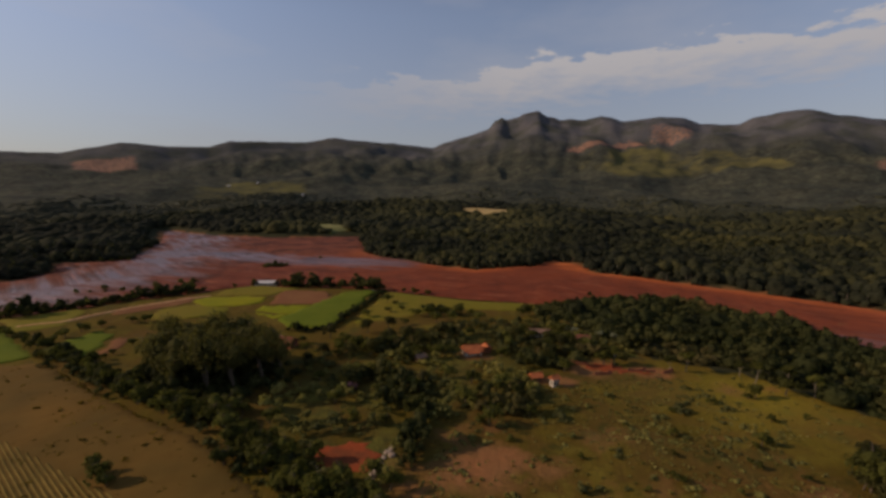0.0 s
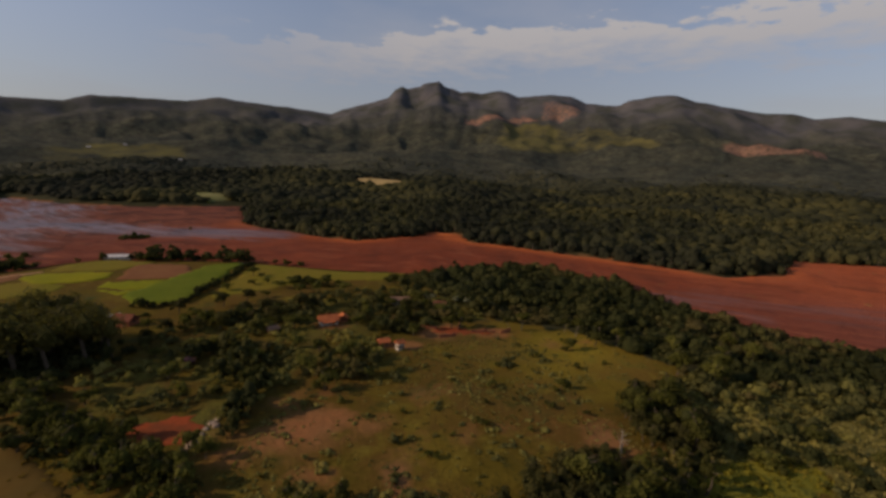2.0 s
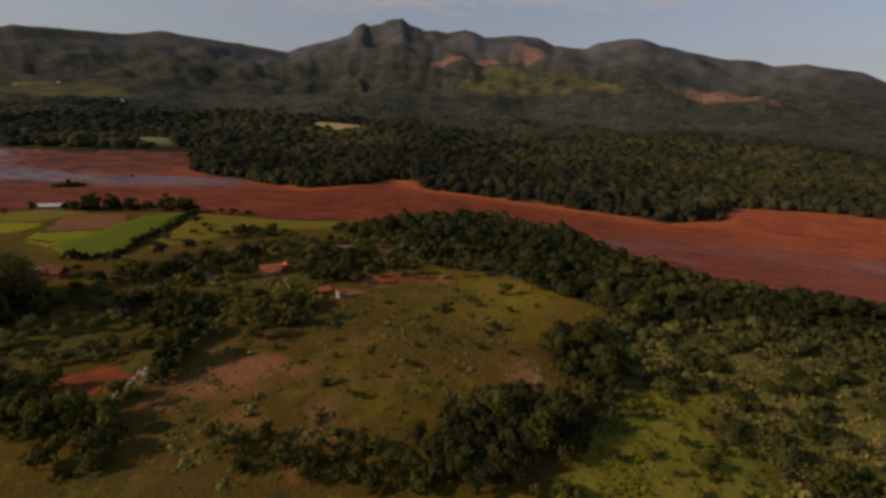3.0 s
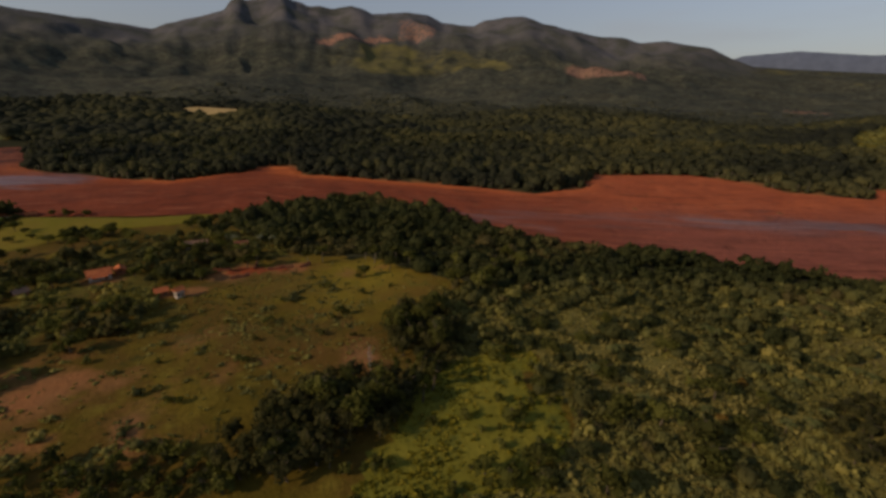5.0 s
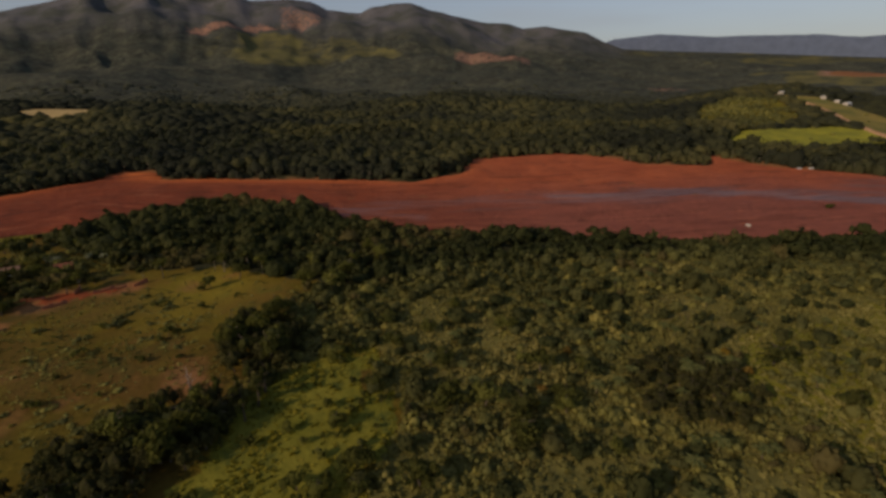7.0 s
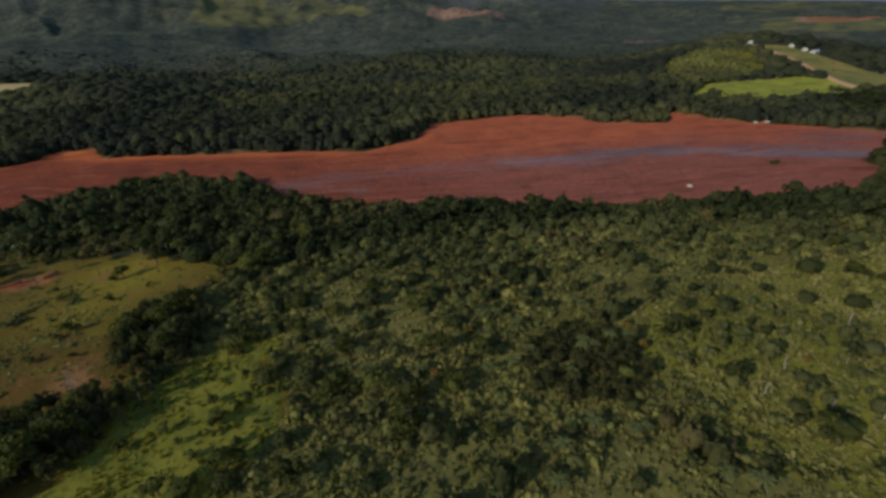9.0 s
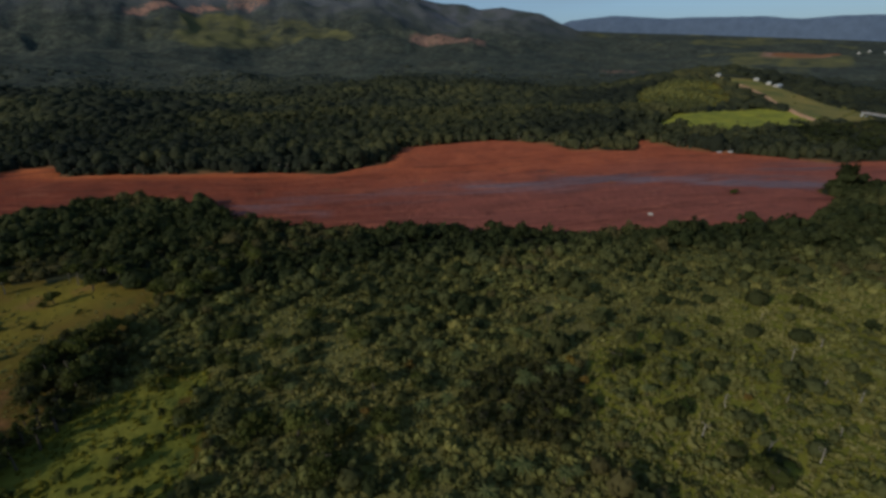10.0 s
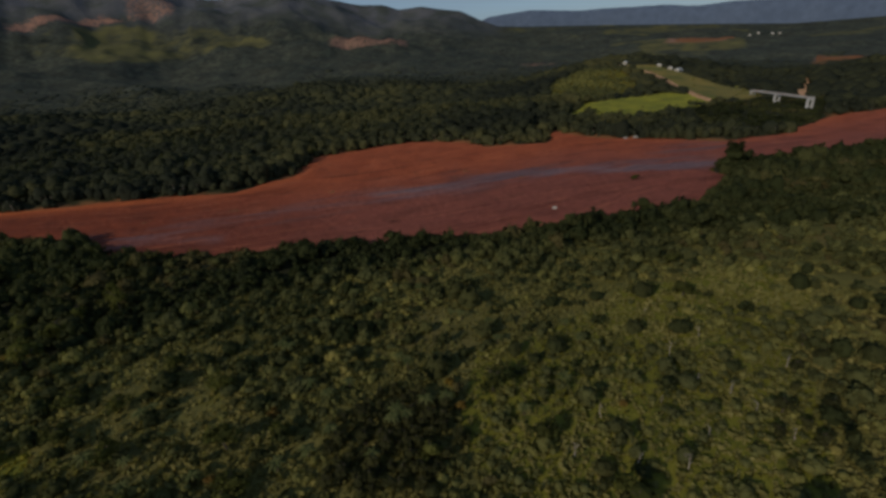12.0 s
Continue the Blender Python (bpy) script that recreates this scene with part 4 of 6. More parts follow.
# ---------------------------------------------------------------- woods and scrub
def outside_all(x, y, polys):
    k = np.zeros(len(x), bool)
    for p in polys:
        k |= inside(p, x, y)
    return ~k


GULLY = [(160, 134), (134, 110), (104, 88), (66, 70)]
DARK_GROVE = [(200, 6), (217, 24), (236, 19), (240, 2), (231, -11), (214, -13)]
OPENINGS = [[(233, 27), (257, 24), (246, 12), (226, 24)], [(247, -2), (236, -15), (228, -11), (240, 0)], [(186, 62), (200, 74), (212, 66), (196, 54)], [(262, 34), (276, 44), (282, 32), (270, 26)]]


OPEN_SLOPE = [(150, 20), (172, 22), (192, 8), (212, -14), (224, -20), (216, -36), (216, -74), (190, -50), (150, 0)]
LOW_THICKET = [[(10, 103), (27, 100), (34, 92), (48, 92), (58, 88), (66, 80), (64, 70), (48, 74), (30, 84), (12, 90)], [(-54, 140), (-38, 134), (-23, 117), (-10, 94), (-16, 84), (-29, 100), (-43, 116)]]
DARK_MASS = [(66, 90), (76, 97), (88, 101), (101, 102), (110, 96), (114, 85), (112, 75), (102, 71), (90, 68), (79, 66), (66, 69), (60, 78)]
UPPER_GULLY = [(124, 129), (134, 136), (145, 136), (151, 127), (147, 114), (143, 101), (135, 95), (126, 98), (120, 106), (121, 118)]


def thin(v, lo, hi):
    return smooth(lo, hi, v)


def build_vegetation():
    rs = np.random.RandomState(5)
    edge_line = ([20, 85, 125, 200, 260, 400, 700], [70, 36, 10, -84, -118, -160, -240])
    # woodland along the near bank, tallest by the gully and the mud
    x, y = jittered(60, 900, -300, 390, 4.7, rs)
    k = inside(WOODS, x, y) & (np.hypot(x - 150, y + 50) < 600) & (rs.rand(len(x)) < 0.93)
    tall = k & (fbm(x, y, 45, 3, 2) > 0.5)
    low = k & ~tall
    afar = np.hypot(x - 150, y + 50) > 330
    plant("near_woodland", "dense dark green woodland canopy along the mud", ROUND_CROWN, x[tall & ~afar], y[tall & ~afar], 3.5, 1.05, LEAF, rs, 0.0, 0.02, heave=0.8)
    plant("outer_woodland", "dark green woodland running on along the mud", CANOPY_FAR, x[tall & afar], y[tall & afar], 3.5, 1.3, LEAF, rs, -0.4, 0.02, heave=0.8)
    plant("woodland_understorey", "lower bushy trees filling the bank woodland", MOUND, x[low], y[low], 2.7, 1.15, LEAF, rs, 0.0, 0.14)
    # scrub on the open hill: dense and dark towards the woods and the gully, thinning out on the dome
    x, y = jittered(60, 640, -300, 160, 3.4, rs)
    r = np.hypot(x - 150, y + 50)
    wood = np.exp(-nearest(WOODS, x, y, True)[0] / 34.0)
    clump = fbm(x, y, 30, 3, 4)
    open_slope = inside(OPEN_SLOPE, x, y)
    chance = np.where(open_slope, 0.1 + 0.6 * thin(clump, 0.47, 0.6), 0)
    chance = np.where(open_slope, chance, np.where(inside(DOME, x, y), 0.07 + 0.62 * thin(clump, 0.48, 0.6), 0.1 + 0.78 * thin(clump + 0.3 * wood, 0.44, 0.56)))
    behind = y < np.interp(x, *edge_line)
    k = inside(SCRUBLAND, x, y) & ~inside(GLADE, x, y) & ~inside(PASTURE, x, y) & (rs.rand(len(x)) < chance) & (r < 330) & outside_all(x, y, OPENINGS) & (~behind | (rs.rand(len(x)) < 0.25))
    grove = inside(DARK_GROVE, x, y)
    k &= ~grove
    big = k & (rs.rand(len(x)) < 0.05 + 0.2 * thin(fbm(x, y, 50, 2, 1), 0.48, 0.62) + 0.35 * wood)
    small = k & ~big
    x1, y1 = x[small], y[small]
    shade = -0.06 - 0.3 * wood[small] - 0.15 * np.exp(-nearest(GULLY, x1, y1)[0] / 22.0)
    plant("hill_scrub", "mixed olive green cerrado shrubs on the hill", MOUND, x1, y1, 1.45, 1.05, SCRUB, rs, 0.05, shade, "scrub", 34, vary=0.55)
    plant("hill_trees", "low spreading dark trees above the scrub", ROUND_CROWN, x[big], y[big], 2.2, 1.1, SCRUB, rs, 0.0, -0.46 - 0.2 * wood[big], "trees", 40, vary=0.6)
    xs, ys = jittered(90, 420, -110, 150, 8.5, rs)
    apart = inside(SCRUBLAND, xs, ys) & ~inside(GLADE, xs, ys) & ~inside(PASTURE, xs, ys) & ~inside(DARK_GROVE, xs, ys) & outside_all(xs, ys, OPENINGS) & (ys > np.interp(xs, *edge_line)) & (rs.rand(len(xs)) < np.where(inside(DOME, xs, ys), 0.14, np.where(inside(OPEN_SLOPE, xs, ys), 0.4, 0.6)))
    plant("scrub_trees", "small dark round-headed trees standing apart in the scrub", ROUND_CROWN, xs[apart], ys[apart], 2.5, 1.15, LEAF, rs, -0.1, 0.2, "trees", 40, vary=0.5)
    # knee-high growth between them
    x, y = jittered(80, 370, -130, 160, 1.45, rs)
    dist = np.hypot(x - 160, y + 60)
    k = inside(SCRUBLAND, x, y) & (y > np.interp(x, *edge_line)) & ~inside(GLADE, x, y) & (dist < 245) & (rs.rand(len(x)) < 0.55 + 0.4 * thin(fbm(x, y, 16, 3, 5), 0.35, 0.6))
    xk, yk = x[k], y[k]
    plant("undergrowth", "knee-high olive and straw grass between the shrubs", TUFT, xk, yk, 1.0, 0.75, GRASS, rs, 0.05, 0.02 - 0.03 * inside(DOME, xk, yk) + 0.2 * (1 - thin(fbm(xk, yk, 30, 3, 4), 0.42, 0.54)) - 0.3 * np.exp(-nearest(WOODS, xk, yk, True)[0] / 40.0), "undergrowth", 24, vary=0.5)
    x, y = jittered(80, 172, 36, 106, 1.5, rs)
    k = inside(GLADE, x + 16 * (fbm(x, y, 14, 3, 2) - 0.5), y + 16 * (fbm(x, y, 14, 3, 5) - 0.5)) & (rs.rand(len(x)) < 0.3 + 0.6 * thin(fbm(x, y, 12, 3, 1), 0.4, 0.6))
    plant("glade_grass", "bright green tussock grass in the glade", TUFT, x[k], y[k], 0.9, 0.6, GLADE_GRASS, rs, 0.05, 0.0, "grass", 16, vary=0.6)
    x, y = jittered(-30, 180, 40, 215, 1.9, rs)
    k = inside(PASTURE, x, y) & (rs.rand(len(x)) < 0.1 + 0.6 * thin(fbm(x, y, 18, 4, 5), 0.45, 0.62))
    plant("pasture_grass", "clumps of taller straw and green grass in the pasture", TUFT, x[k], y[k], 0.8, 0.5, GRASS, rs, 0.05, 0.05, "grass", 18, vary=0.6)
    x, y = jittered(300, 900, -330, 100, 6.0, rs)
    k = inside(SCRUBLAND, x, y) & (np.hypot(x - 150, y + 50) >= 330) & (rs.rand(len(x)) < 0.85)
    plant("outer_scrub", "bushy scrub running on down the hill", MOUND, x[k], y[k], 2.9, 0.9, SCRUB, rs, 0.05, -0.38, "scrub")
    # low shrubs, mats and bushes in the grass
    x, y = jittered(-30, 180, 40, 215, 3.0, rs)
    k = inside(PASTURE, x, y) & (rs.rand(len(x)) < 0.01 + 0.12 * thin(fbm(x, y, 25, 3, 2), 0.52, 0.66))
    plant("pasture_shrubs", "low shrubs and tussocks scattered in dry pasture", BUSH, x[k], y[k], 0.62, 0.7, SCRUB, rs, 0.15, -0.22, "shrubs", 20, vary=0.6)
    x, y = jittered(-30, 180, 40, 215, 2.4, rs)
    k = inside(PASTURE, x, y) & (rs.rand(len(x)) < 0.36 * thin(fbm(x, y, 17, 4, 1), 0.56, 0.66) * (1 - 0.85 * np.exp(-((x - 18) / 24) ** 2 - ((y - 134) / 18) ** 2)))
    plant("pasture_mats", "low mats of dark green growth in the pasture", BUSH, x[k], y[k], 1.3, 0.34, SCRUB, rs, 0.1, -0.1, "shrubs", 20, vary=0.6)
    x, y = jittered(-30, 180, 40, 215, 7.5, rs)
    k = inside(PASTURE, x, y) & (rs.rand(len(x)) < 0.02 + 0.15 * thin(fbm(x, y, 40, 2, 6), 0.54, 0.66))
    plant("pasture_bushes", "rounded green bushes standing in the pasture", BUSH, x[k], y[k], 1.9, 0.85, SCRUB, rs, 0.2, -0.32, "bushes", 20, vary=0.4)
    # the gully and its thickets
    g = np.array(along([(138, 132), (136, 122), (136, 110), (133, 101)], 1.3, 3.6, 17) + along([(108, 88), (94, 84), (78, 78)], 1.4, 4.0, 18))
    plant("gully_thicket", "dark tangled thicket filling the gully", ROUND_CROWN, g[:, 0], g[:, 1], 2.7, 1.25, LEAF, rs, 0.0, 0.05)
    g = np.array(along([(-420, 228), (-340, 276), (-300, 306), (-267, 338), (-244, 368), (-205, 392)], 2.0, 6.0, 27))
    plant("bankside_trees", "dark line of trees between the fields and the mud", CANOPY, g[:, 0], g[:, 1], 5.2, 1.15, LEAF, rs, 0.0, 0.0)
    g = np.array(along([(-150, 430), (-128, 422), (-106, 418), (-80, 412), (-50, 406)], 2.2, 3.5, 28))
    plant("farmstead_trees", "trees sheltering the farm sheds at the mud's edge", CANOPY, g[:, 0], g[:, 1], 4.4, 1.15, LEAF, rs, 0.0, 0.1)
    g = np.array(along([(-206, 236), (-165, 211), (-131, 187), (-101, 174), (-77, 159), (-54, 138), (-34, 123), (-18, 113), (-12, 98)], 1.6, 3.6, 31))
    plant("hedgerow_bushes", "dark bushes closing the gaps of the hedgerow", BUSH, g[:, 0], g[:, 1], 2.3, 1.2, LEAF, rs, 0.05, 0.0, "bushes")
    g = np.array(along([(-206, 547), (-195, 550), (-186, 550)], 1.3, 3.6, 32))
    plant("island_thicket", "dark clump of trees left standing in the wet mud", CANOPY, g[:, 0], g[:, 1], 4.6, 1.05, LEAF, rs, 0.0, 0.1)
    g = np.array(along([(560, -34), (576, -22), (598, -24), (612, -42), (636, -66)], 3.0, 5.0, 33))
    plant("bank_thicket", "dark thicket on a spit of the near bank", CANOPY, g[:, 0], g[:, 1], 5.2, 1.2, LEAF, rs, 0.0, 0.0)
    # no ditch is cut: added dark bushes draw its shaded line
    g = np.array(along([(222, -35), (225, -41), (219, -46), (222, -52), (228, -56)], 0.8, 0.5, 29))
    plant("ditch_growth", "dark bushes standing in for the dark of an erosion ditch", BUSH, g[:, 0], g[:, 1], 0.8, 0.8, LEAF, rs, 0.1, -0.2, "shrubs")
    # gardens and orchard round the houses
    x, y = jittered(-80, 120, 120, 300, 3.6, rs)
    clear = (np.hypot(x - 20, y - 235) > 10) & (np.hypot(x - 53, y - 196) > 8) & (np.hypot(x - 62, y - 266) > 8) & (np.hypot(x + 82, y - 244) > 9) & (np.hypot(x - 78, y - 217) > 9) & (np.hypot(x + 28, y - 138) > 11) & (np.hypot(x - 101, y - 211) > 9) & (np.hypot(x - 36, y - 228) > 8)
    shade = np.exp(-((x + 58) / 18) ** 2 - ((y - 205) / 14) ** 2)
    k = inside(ORCHARD, x, y) & clear & (rs.rand(len(x)) < (0.1 + 0.5 * smooth(0.45, 0.58, fbm(x, y, 15, 3, 3)) + 0.22 * smooth(205, 240, y) + 0.3 * np.exp(-((x + 8) / 24) ** 2 - ((y - 180) / 26) ** 2)) * (1 - 0.6 * shade))
    x, y = x[k], y[k]
    plant("orchard_shrubs", "tangled dark green garden trees and shrubs between the houses", CANOPY, x, y, 1.9, 1.05, SCRUB, rs, 0.05, -0.22 - 0.2 * smooth(205, 240, y), "trees", 30)
    g = np.array(along([(-3, 170), (-6, 158), (-7, 145), (-8, 133)], 1.2, 1.2, 37) + along([(18, 175), (28, 172), (40, 172)], 1.1, 2.6, 38) + along([(30, 188), (40, 184)], 1.4, 3.0, 44) + along([(-44, 246), (-30, 240), (-16, 248), (0, 252)], 1.5, 4, 39)
                 + along([(-20, 262), (0, 264), (14, 262)], 2.2, 4, 40) + along([(46, 216), (56, 224), (66, 236), (78, 240), (92, 232)], 1.4, 3.2, 45) + along([(-42, 196), (-26, 206), (-8, 196), (-22, 172)], 1.9, 4.0, 46) + along([(-8, 326), (6, 318), (16, 316)], 1.6, 2.5, 47) + along([(52, 288), (64, 292), (78, 290)], 1.6, 3.0, 48))
    plant("garden_trees", "dense dark trees standing together in the gardens", CANOPY, g[:, 0], g[:, 1], 3.2, 1.15, LEAF, rs, 0.0, 0.15)
    # forest across the mud
    def across(x, y):
        d = nearest(MUD_PLAN, x, y, True)[0]
        rr = np.hypot(x - CENTRE[0], y - CENTRE[1])
        aa = np.degrees(np.arctan2(x - CENTRE[0], y - CENTRE[1]))
        far = (nearest(FAR_BANK, x, y)[0] <= nearest(BANK, x, y)[0]) & ~inside(MUD_PLAN, x, y) & (d > 1.0 + 9.0 * smooth(0.45, 0.6, fbm(x, y, 26, 2, 3))) & (aa > -50) & (aa < 104) & outside_all(x, y, CLEARINGS)
        return far, d, rr

    x, y = jittered(-700, 1150, -420, 1050, 8.2, rs)
    far, d, rr = across(x, y)
    edge = far & (d < 26) & (rr < 1000)
    # crowns west of x = 420 are tinted darker, shade put into their colour
    plant("far_bank_trees", "dark forest edge standing along the red mud", CANOPY_FAR, x[edge], y[edge], 5.2, 1.25, LEAF_FAR_HAZE, rs, -0.55, 0.0 - 0.25 * (1 - smooth(150, 420, x[edge])), patch=80, vary=0.35)
    for stand, models, near, rim in (("valley_forest", CANOPY_FAR, 0, 620), ("outer_valley_forest", CANOPY_MID, 620, 900)):
        deep = far & (d >= 26) & (rr >= near) & (rr < rim)
        # same painted darkening of the western crowns as along the bank
        plant(stand, "closed dark green forest canopy over low hills", models, x[deep], y[deep], 6.2, 0.95, LEAF_FAR_HAZE, rs, -0.5, 0.06 - 0.3 * (1 - smooth(150, 420, x[deep])), patch=110, vary=0.5, heave=6.5)
    # pale trunks along the forest's edge
    stand = np.where(far & (d < 14) & (rr < 900))[0]
    V, Q = [], []
    for n in stand[rs.rand(len(stand)) < 0.8]:
        h, w = 6.0 + 4.0 * rs.rand(), 0.16 + 0.12 * rs.rand()
        bx, by = x[n] + rs.normal() * 2.5, y[n] + rs.normal() * 2.5
        z, lx, ly = height(bx, by) - 0.4, rs.normal() * 0.5, rs.normal() * 0.5
        o = len(V)
        V += [(bx + math.cos(q) * w, by + math.sin(q) * w, z) for q in (0, 1.571, 3.142, 4.712)] + [(bx + lx + math.cos(q) * w * 0.6, by + ly + math.sin(q) * w * 0.6, z + h) for q in (0, 1.571, 3.142, 4.712)]
        Q += [[o + i, o + (i + 1) % 4, o + 4 + (i + 1) % 4, o + 4 + i] for i in range(4)]
    tagged(new("forest_edge_trunks", mesh_of("forest_edge_trunks", np.array(V), np.array(Q), PALE_BARK)), "pale slender trunks along the forest's edge", "trunks", kind="stuff")
    x, y = jittered(-900, 1600, -420, 1600, 11.5, rs)
    far, d, rr = across(x, y)
    back = far & (d >= 26) & (rr >= 900) & (rr < 1560)
    plant("slope_forest", "unbroken forest canopy on the far slopes", LUMP_FAR, x[back], y[back], 9.3, 0.68, LEAF_FAR_HAZE, rs, -0.2, -0.05, patch=160, vary=0.4, heave=6.5)
    # low growth on the banks below the bridge and on the green hill
    x, y = jittered(600, 1300, -120, 480, 7.5, rs)
    k = inside(LOW_BANK, x, y) & ~inside(MUD_PLAN, x, y) & (nearest(MUD_PLAN, x, y, True)[0] > 2) & ~inside(RAIL_BED, x, y)
    under = k & inside(PIER_BANK, x, y)
    plant("bank_bushes", "low bushes on the bank under the bridge", BUSH, x[under], y[under], 3.4, 0.45, LEAF, rs, 0.05, 0.1, "bushes")
    k &= ~under
    plant("low_bank_growth", "low dark trees on the bank below the bridge", CANOPY, x[k], y[k], 3.2, 0.75, LEAF, rs, 0.05, -0.1)
    k = inside(GREEN_HILL, x, y) & (rs.rand(len(x)) < 0.25 + 0.65 * thin(fbm(x, y, 60, 3, 4), 0.42, 0.56))
    plant("green_hill_trees", "lighter green bushy trees on the low hill", CANOPY_FAR, x[k], y[k], 3.6, 0.8, SCRUB, rs, -0.1, -0.42, "trees", 60)
    k = inside(EAST_SLOPE, x, y) & (rs.rand(len(x)) < 0.05) | inside(EAST_MEADOW, x, y) & (rs.rand(len(x)) < 0.05)
    plant("hillside_bushes", "light green bushes dotting the grassy hill", BUSH, x[k], y[k], 2.6, 0.9, SCRUB, rs, 0.05, 0.0, "bushes")
    # far hills
    x, y = jittered(-2300, 2500, -800, 2400, 15.0, rs)
    rr = np.hypot(x - CENTRE[0], y - CENTRE[1])
    aa = np.degrees(np.arctan2(x - CENTRE[0], y - CENTRE[1]))
    sunny, bare = far_cover(aa, rr)
    k = (rr > 1520) & (rs.rand(len(x)) > smooth(1750, 2350, rr)) & (aa > -50) & (aa < 104) & (bare < 0.2) & ~((aa > 60) & (rr > 1900) & (rs.rand(len(x)) < 0.6)) & (rs.rand(len(x)) < 0.95 * (1 - smooth(0.2, 0.6, sunny + 0.5 * (fbm(x, y, 160, 3, 2) - 0.5)))) & outside_all(x, y, [RAIL_BED, FIELD_FRONT, *RED_FIELDS])
    k &= ~((aa > 60) & (rr > 2100) & (fbm(x, y, 420, 3, 5) > 0.53))
    plant("hill_forest", "far forest covering the foothills", LUMP_FAR, x[k], y[k], 12.5, 0.3, LEAF_HILL_HAZE, rs, 0.1, -0.1, patch=420, vary=0.25, heave=4.0)


build_vegetation()


# ---------------------------------------------------------------- single trees
def trunk_bm(rs, height_, radius, limbs, lean=0.08, crown=0.5):
    """A tapered trunk with limbs."""
    bm = bmesh.new()

    def tube(a, b, ra, rb, n=6):
        a, b = Vector(a), Vector(b)
        q = (b - a).to_track_quat("Z", "Y")
        rings = []
        for p, r in ((a, ra), (a.lerp(b, 0.5) + Vector(rs.normal(size=3) * (b - a).length * 0.04), (ra + rb) / 2), (b, rb)):
            rings.append([bm.verts.new(p + q @ Vector((math.cos(i / n * 6.2832) * r, math.sin(i / n * 6.2832) * r, 0))) for i in range(n)])
        for u, v in zip(rings, rings[1:]):
            for i in range(n):
                bm.faces.new((u[i], u[(i + 1) % n], v[(i + 1) % n], v[i]))
        bm.faces.new(rings[-1])

    top = (rs.normal() * lean * height_, rs.normal() * lean * height_, height_)
    tube((0, 0, -0.4), top, radius, radius * 0.35)
    for i in range(limbs):
        f = crown + (0.95 - crown) * rs.rand()
        a = rs.rand() * 6.2832
        s = Vector(top) * f
        l = height_ * (0.25 + 0.2 * rs.rand())
        tube(s, s + Vector((math.cos(a) * l * 0.8, math.sin(a) * l * 0.8, l * (0.35 + 0.4 * rs.rand()))), radius * 0.4, radius * 0.1, 5)
    return bm


def make_tree(rs, name, label, height_, width, lobes, per, leaf, bare, material, group, limbs=5, bark=None):
    t = thing(name, label, "tree", group=group)
    part("trunk", trunk_bm(rs, height_ * 0.75, (0.015 if bark else 0.028) * height_ + 0.08, limbs), bark or BARK, t)
    rz = height_ * (1 - bare) * 0.5
    v, q, tri = card_crown(rs, width, rz, lobes, per, leaf, height_ * bare)
    part("crown", mesh_of("crown", v, [q, tri], material), material, t)
    return t


def plant_trees(models, places, scale=(0.8, 1.2), seed=1):
    rs = np.random.RandomState(seed)
    used = set()
    for x, y in places:
        k = rs.randint(len(models))
        s = scale[0] + (scale[1] - scale[0]) * rs.rand()
        m = Matrix.Translation((x, y, height(x, y))) @ pose(0, 0, 0, 0, 0, rs.rand() * 360) @ Matrix.Scale(s, 4)
        if k in used:
            o = copy_thing(models[k], m)
        else:
            used.add(k)
            models[k].matrix_basis = Matrix.Translation((x, y, height(x, y)))
    for k, ob in enumerate(models):
        if k not in used:
            for c in list(ob.children_recursive):
                bpy.data.objects.remove(c)
            bpy.data.objects.remove(ob)


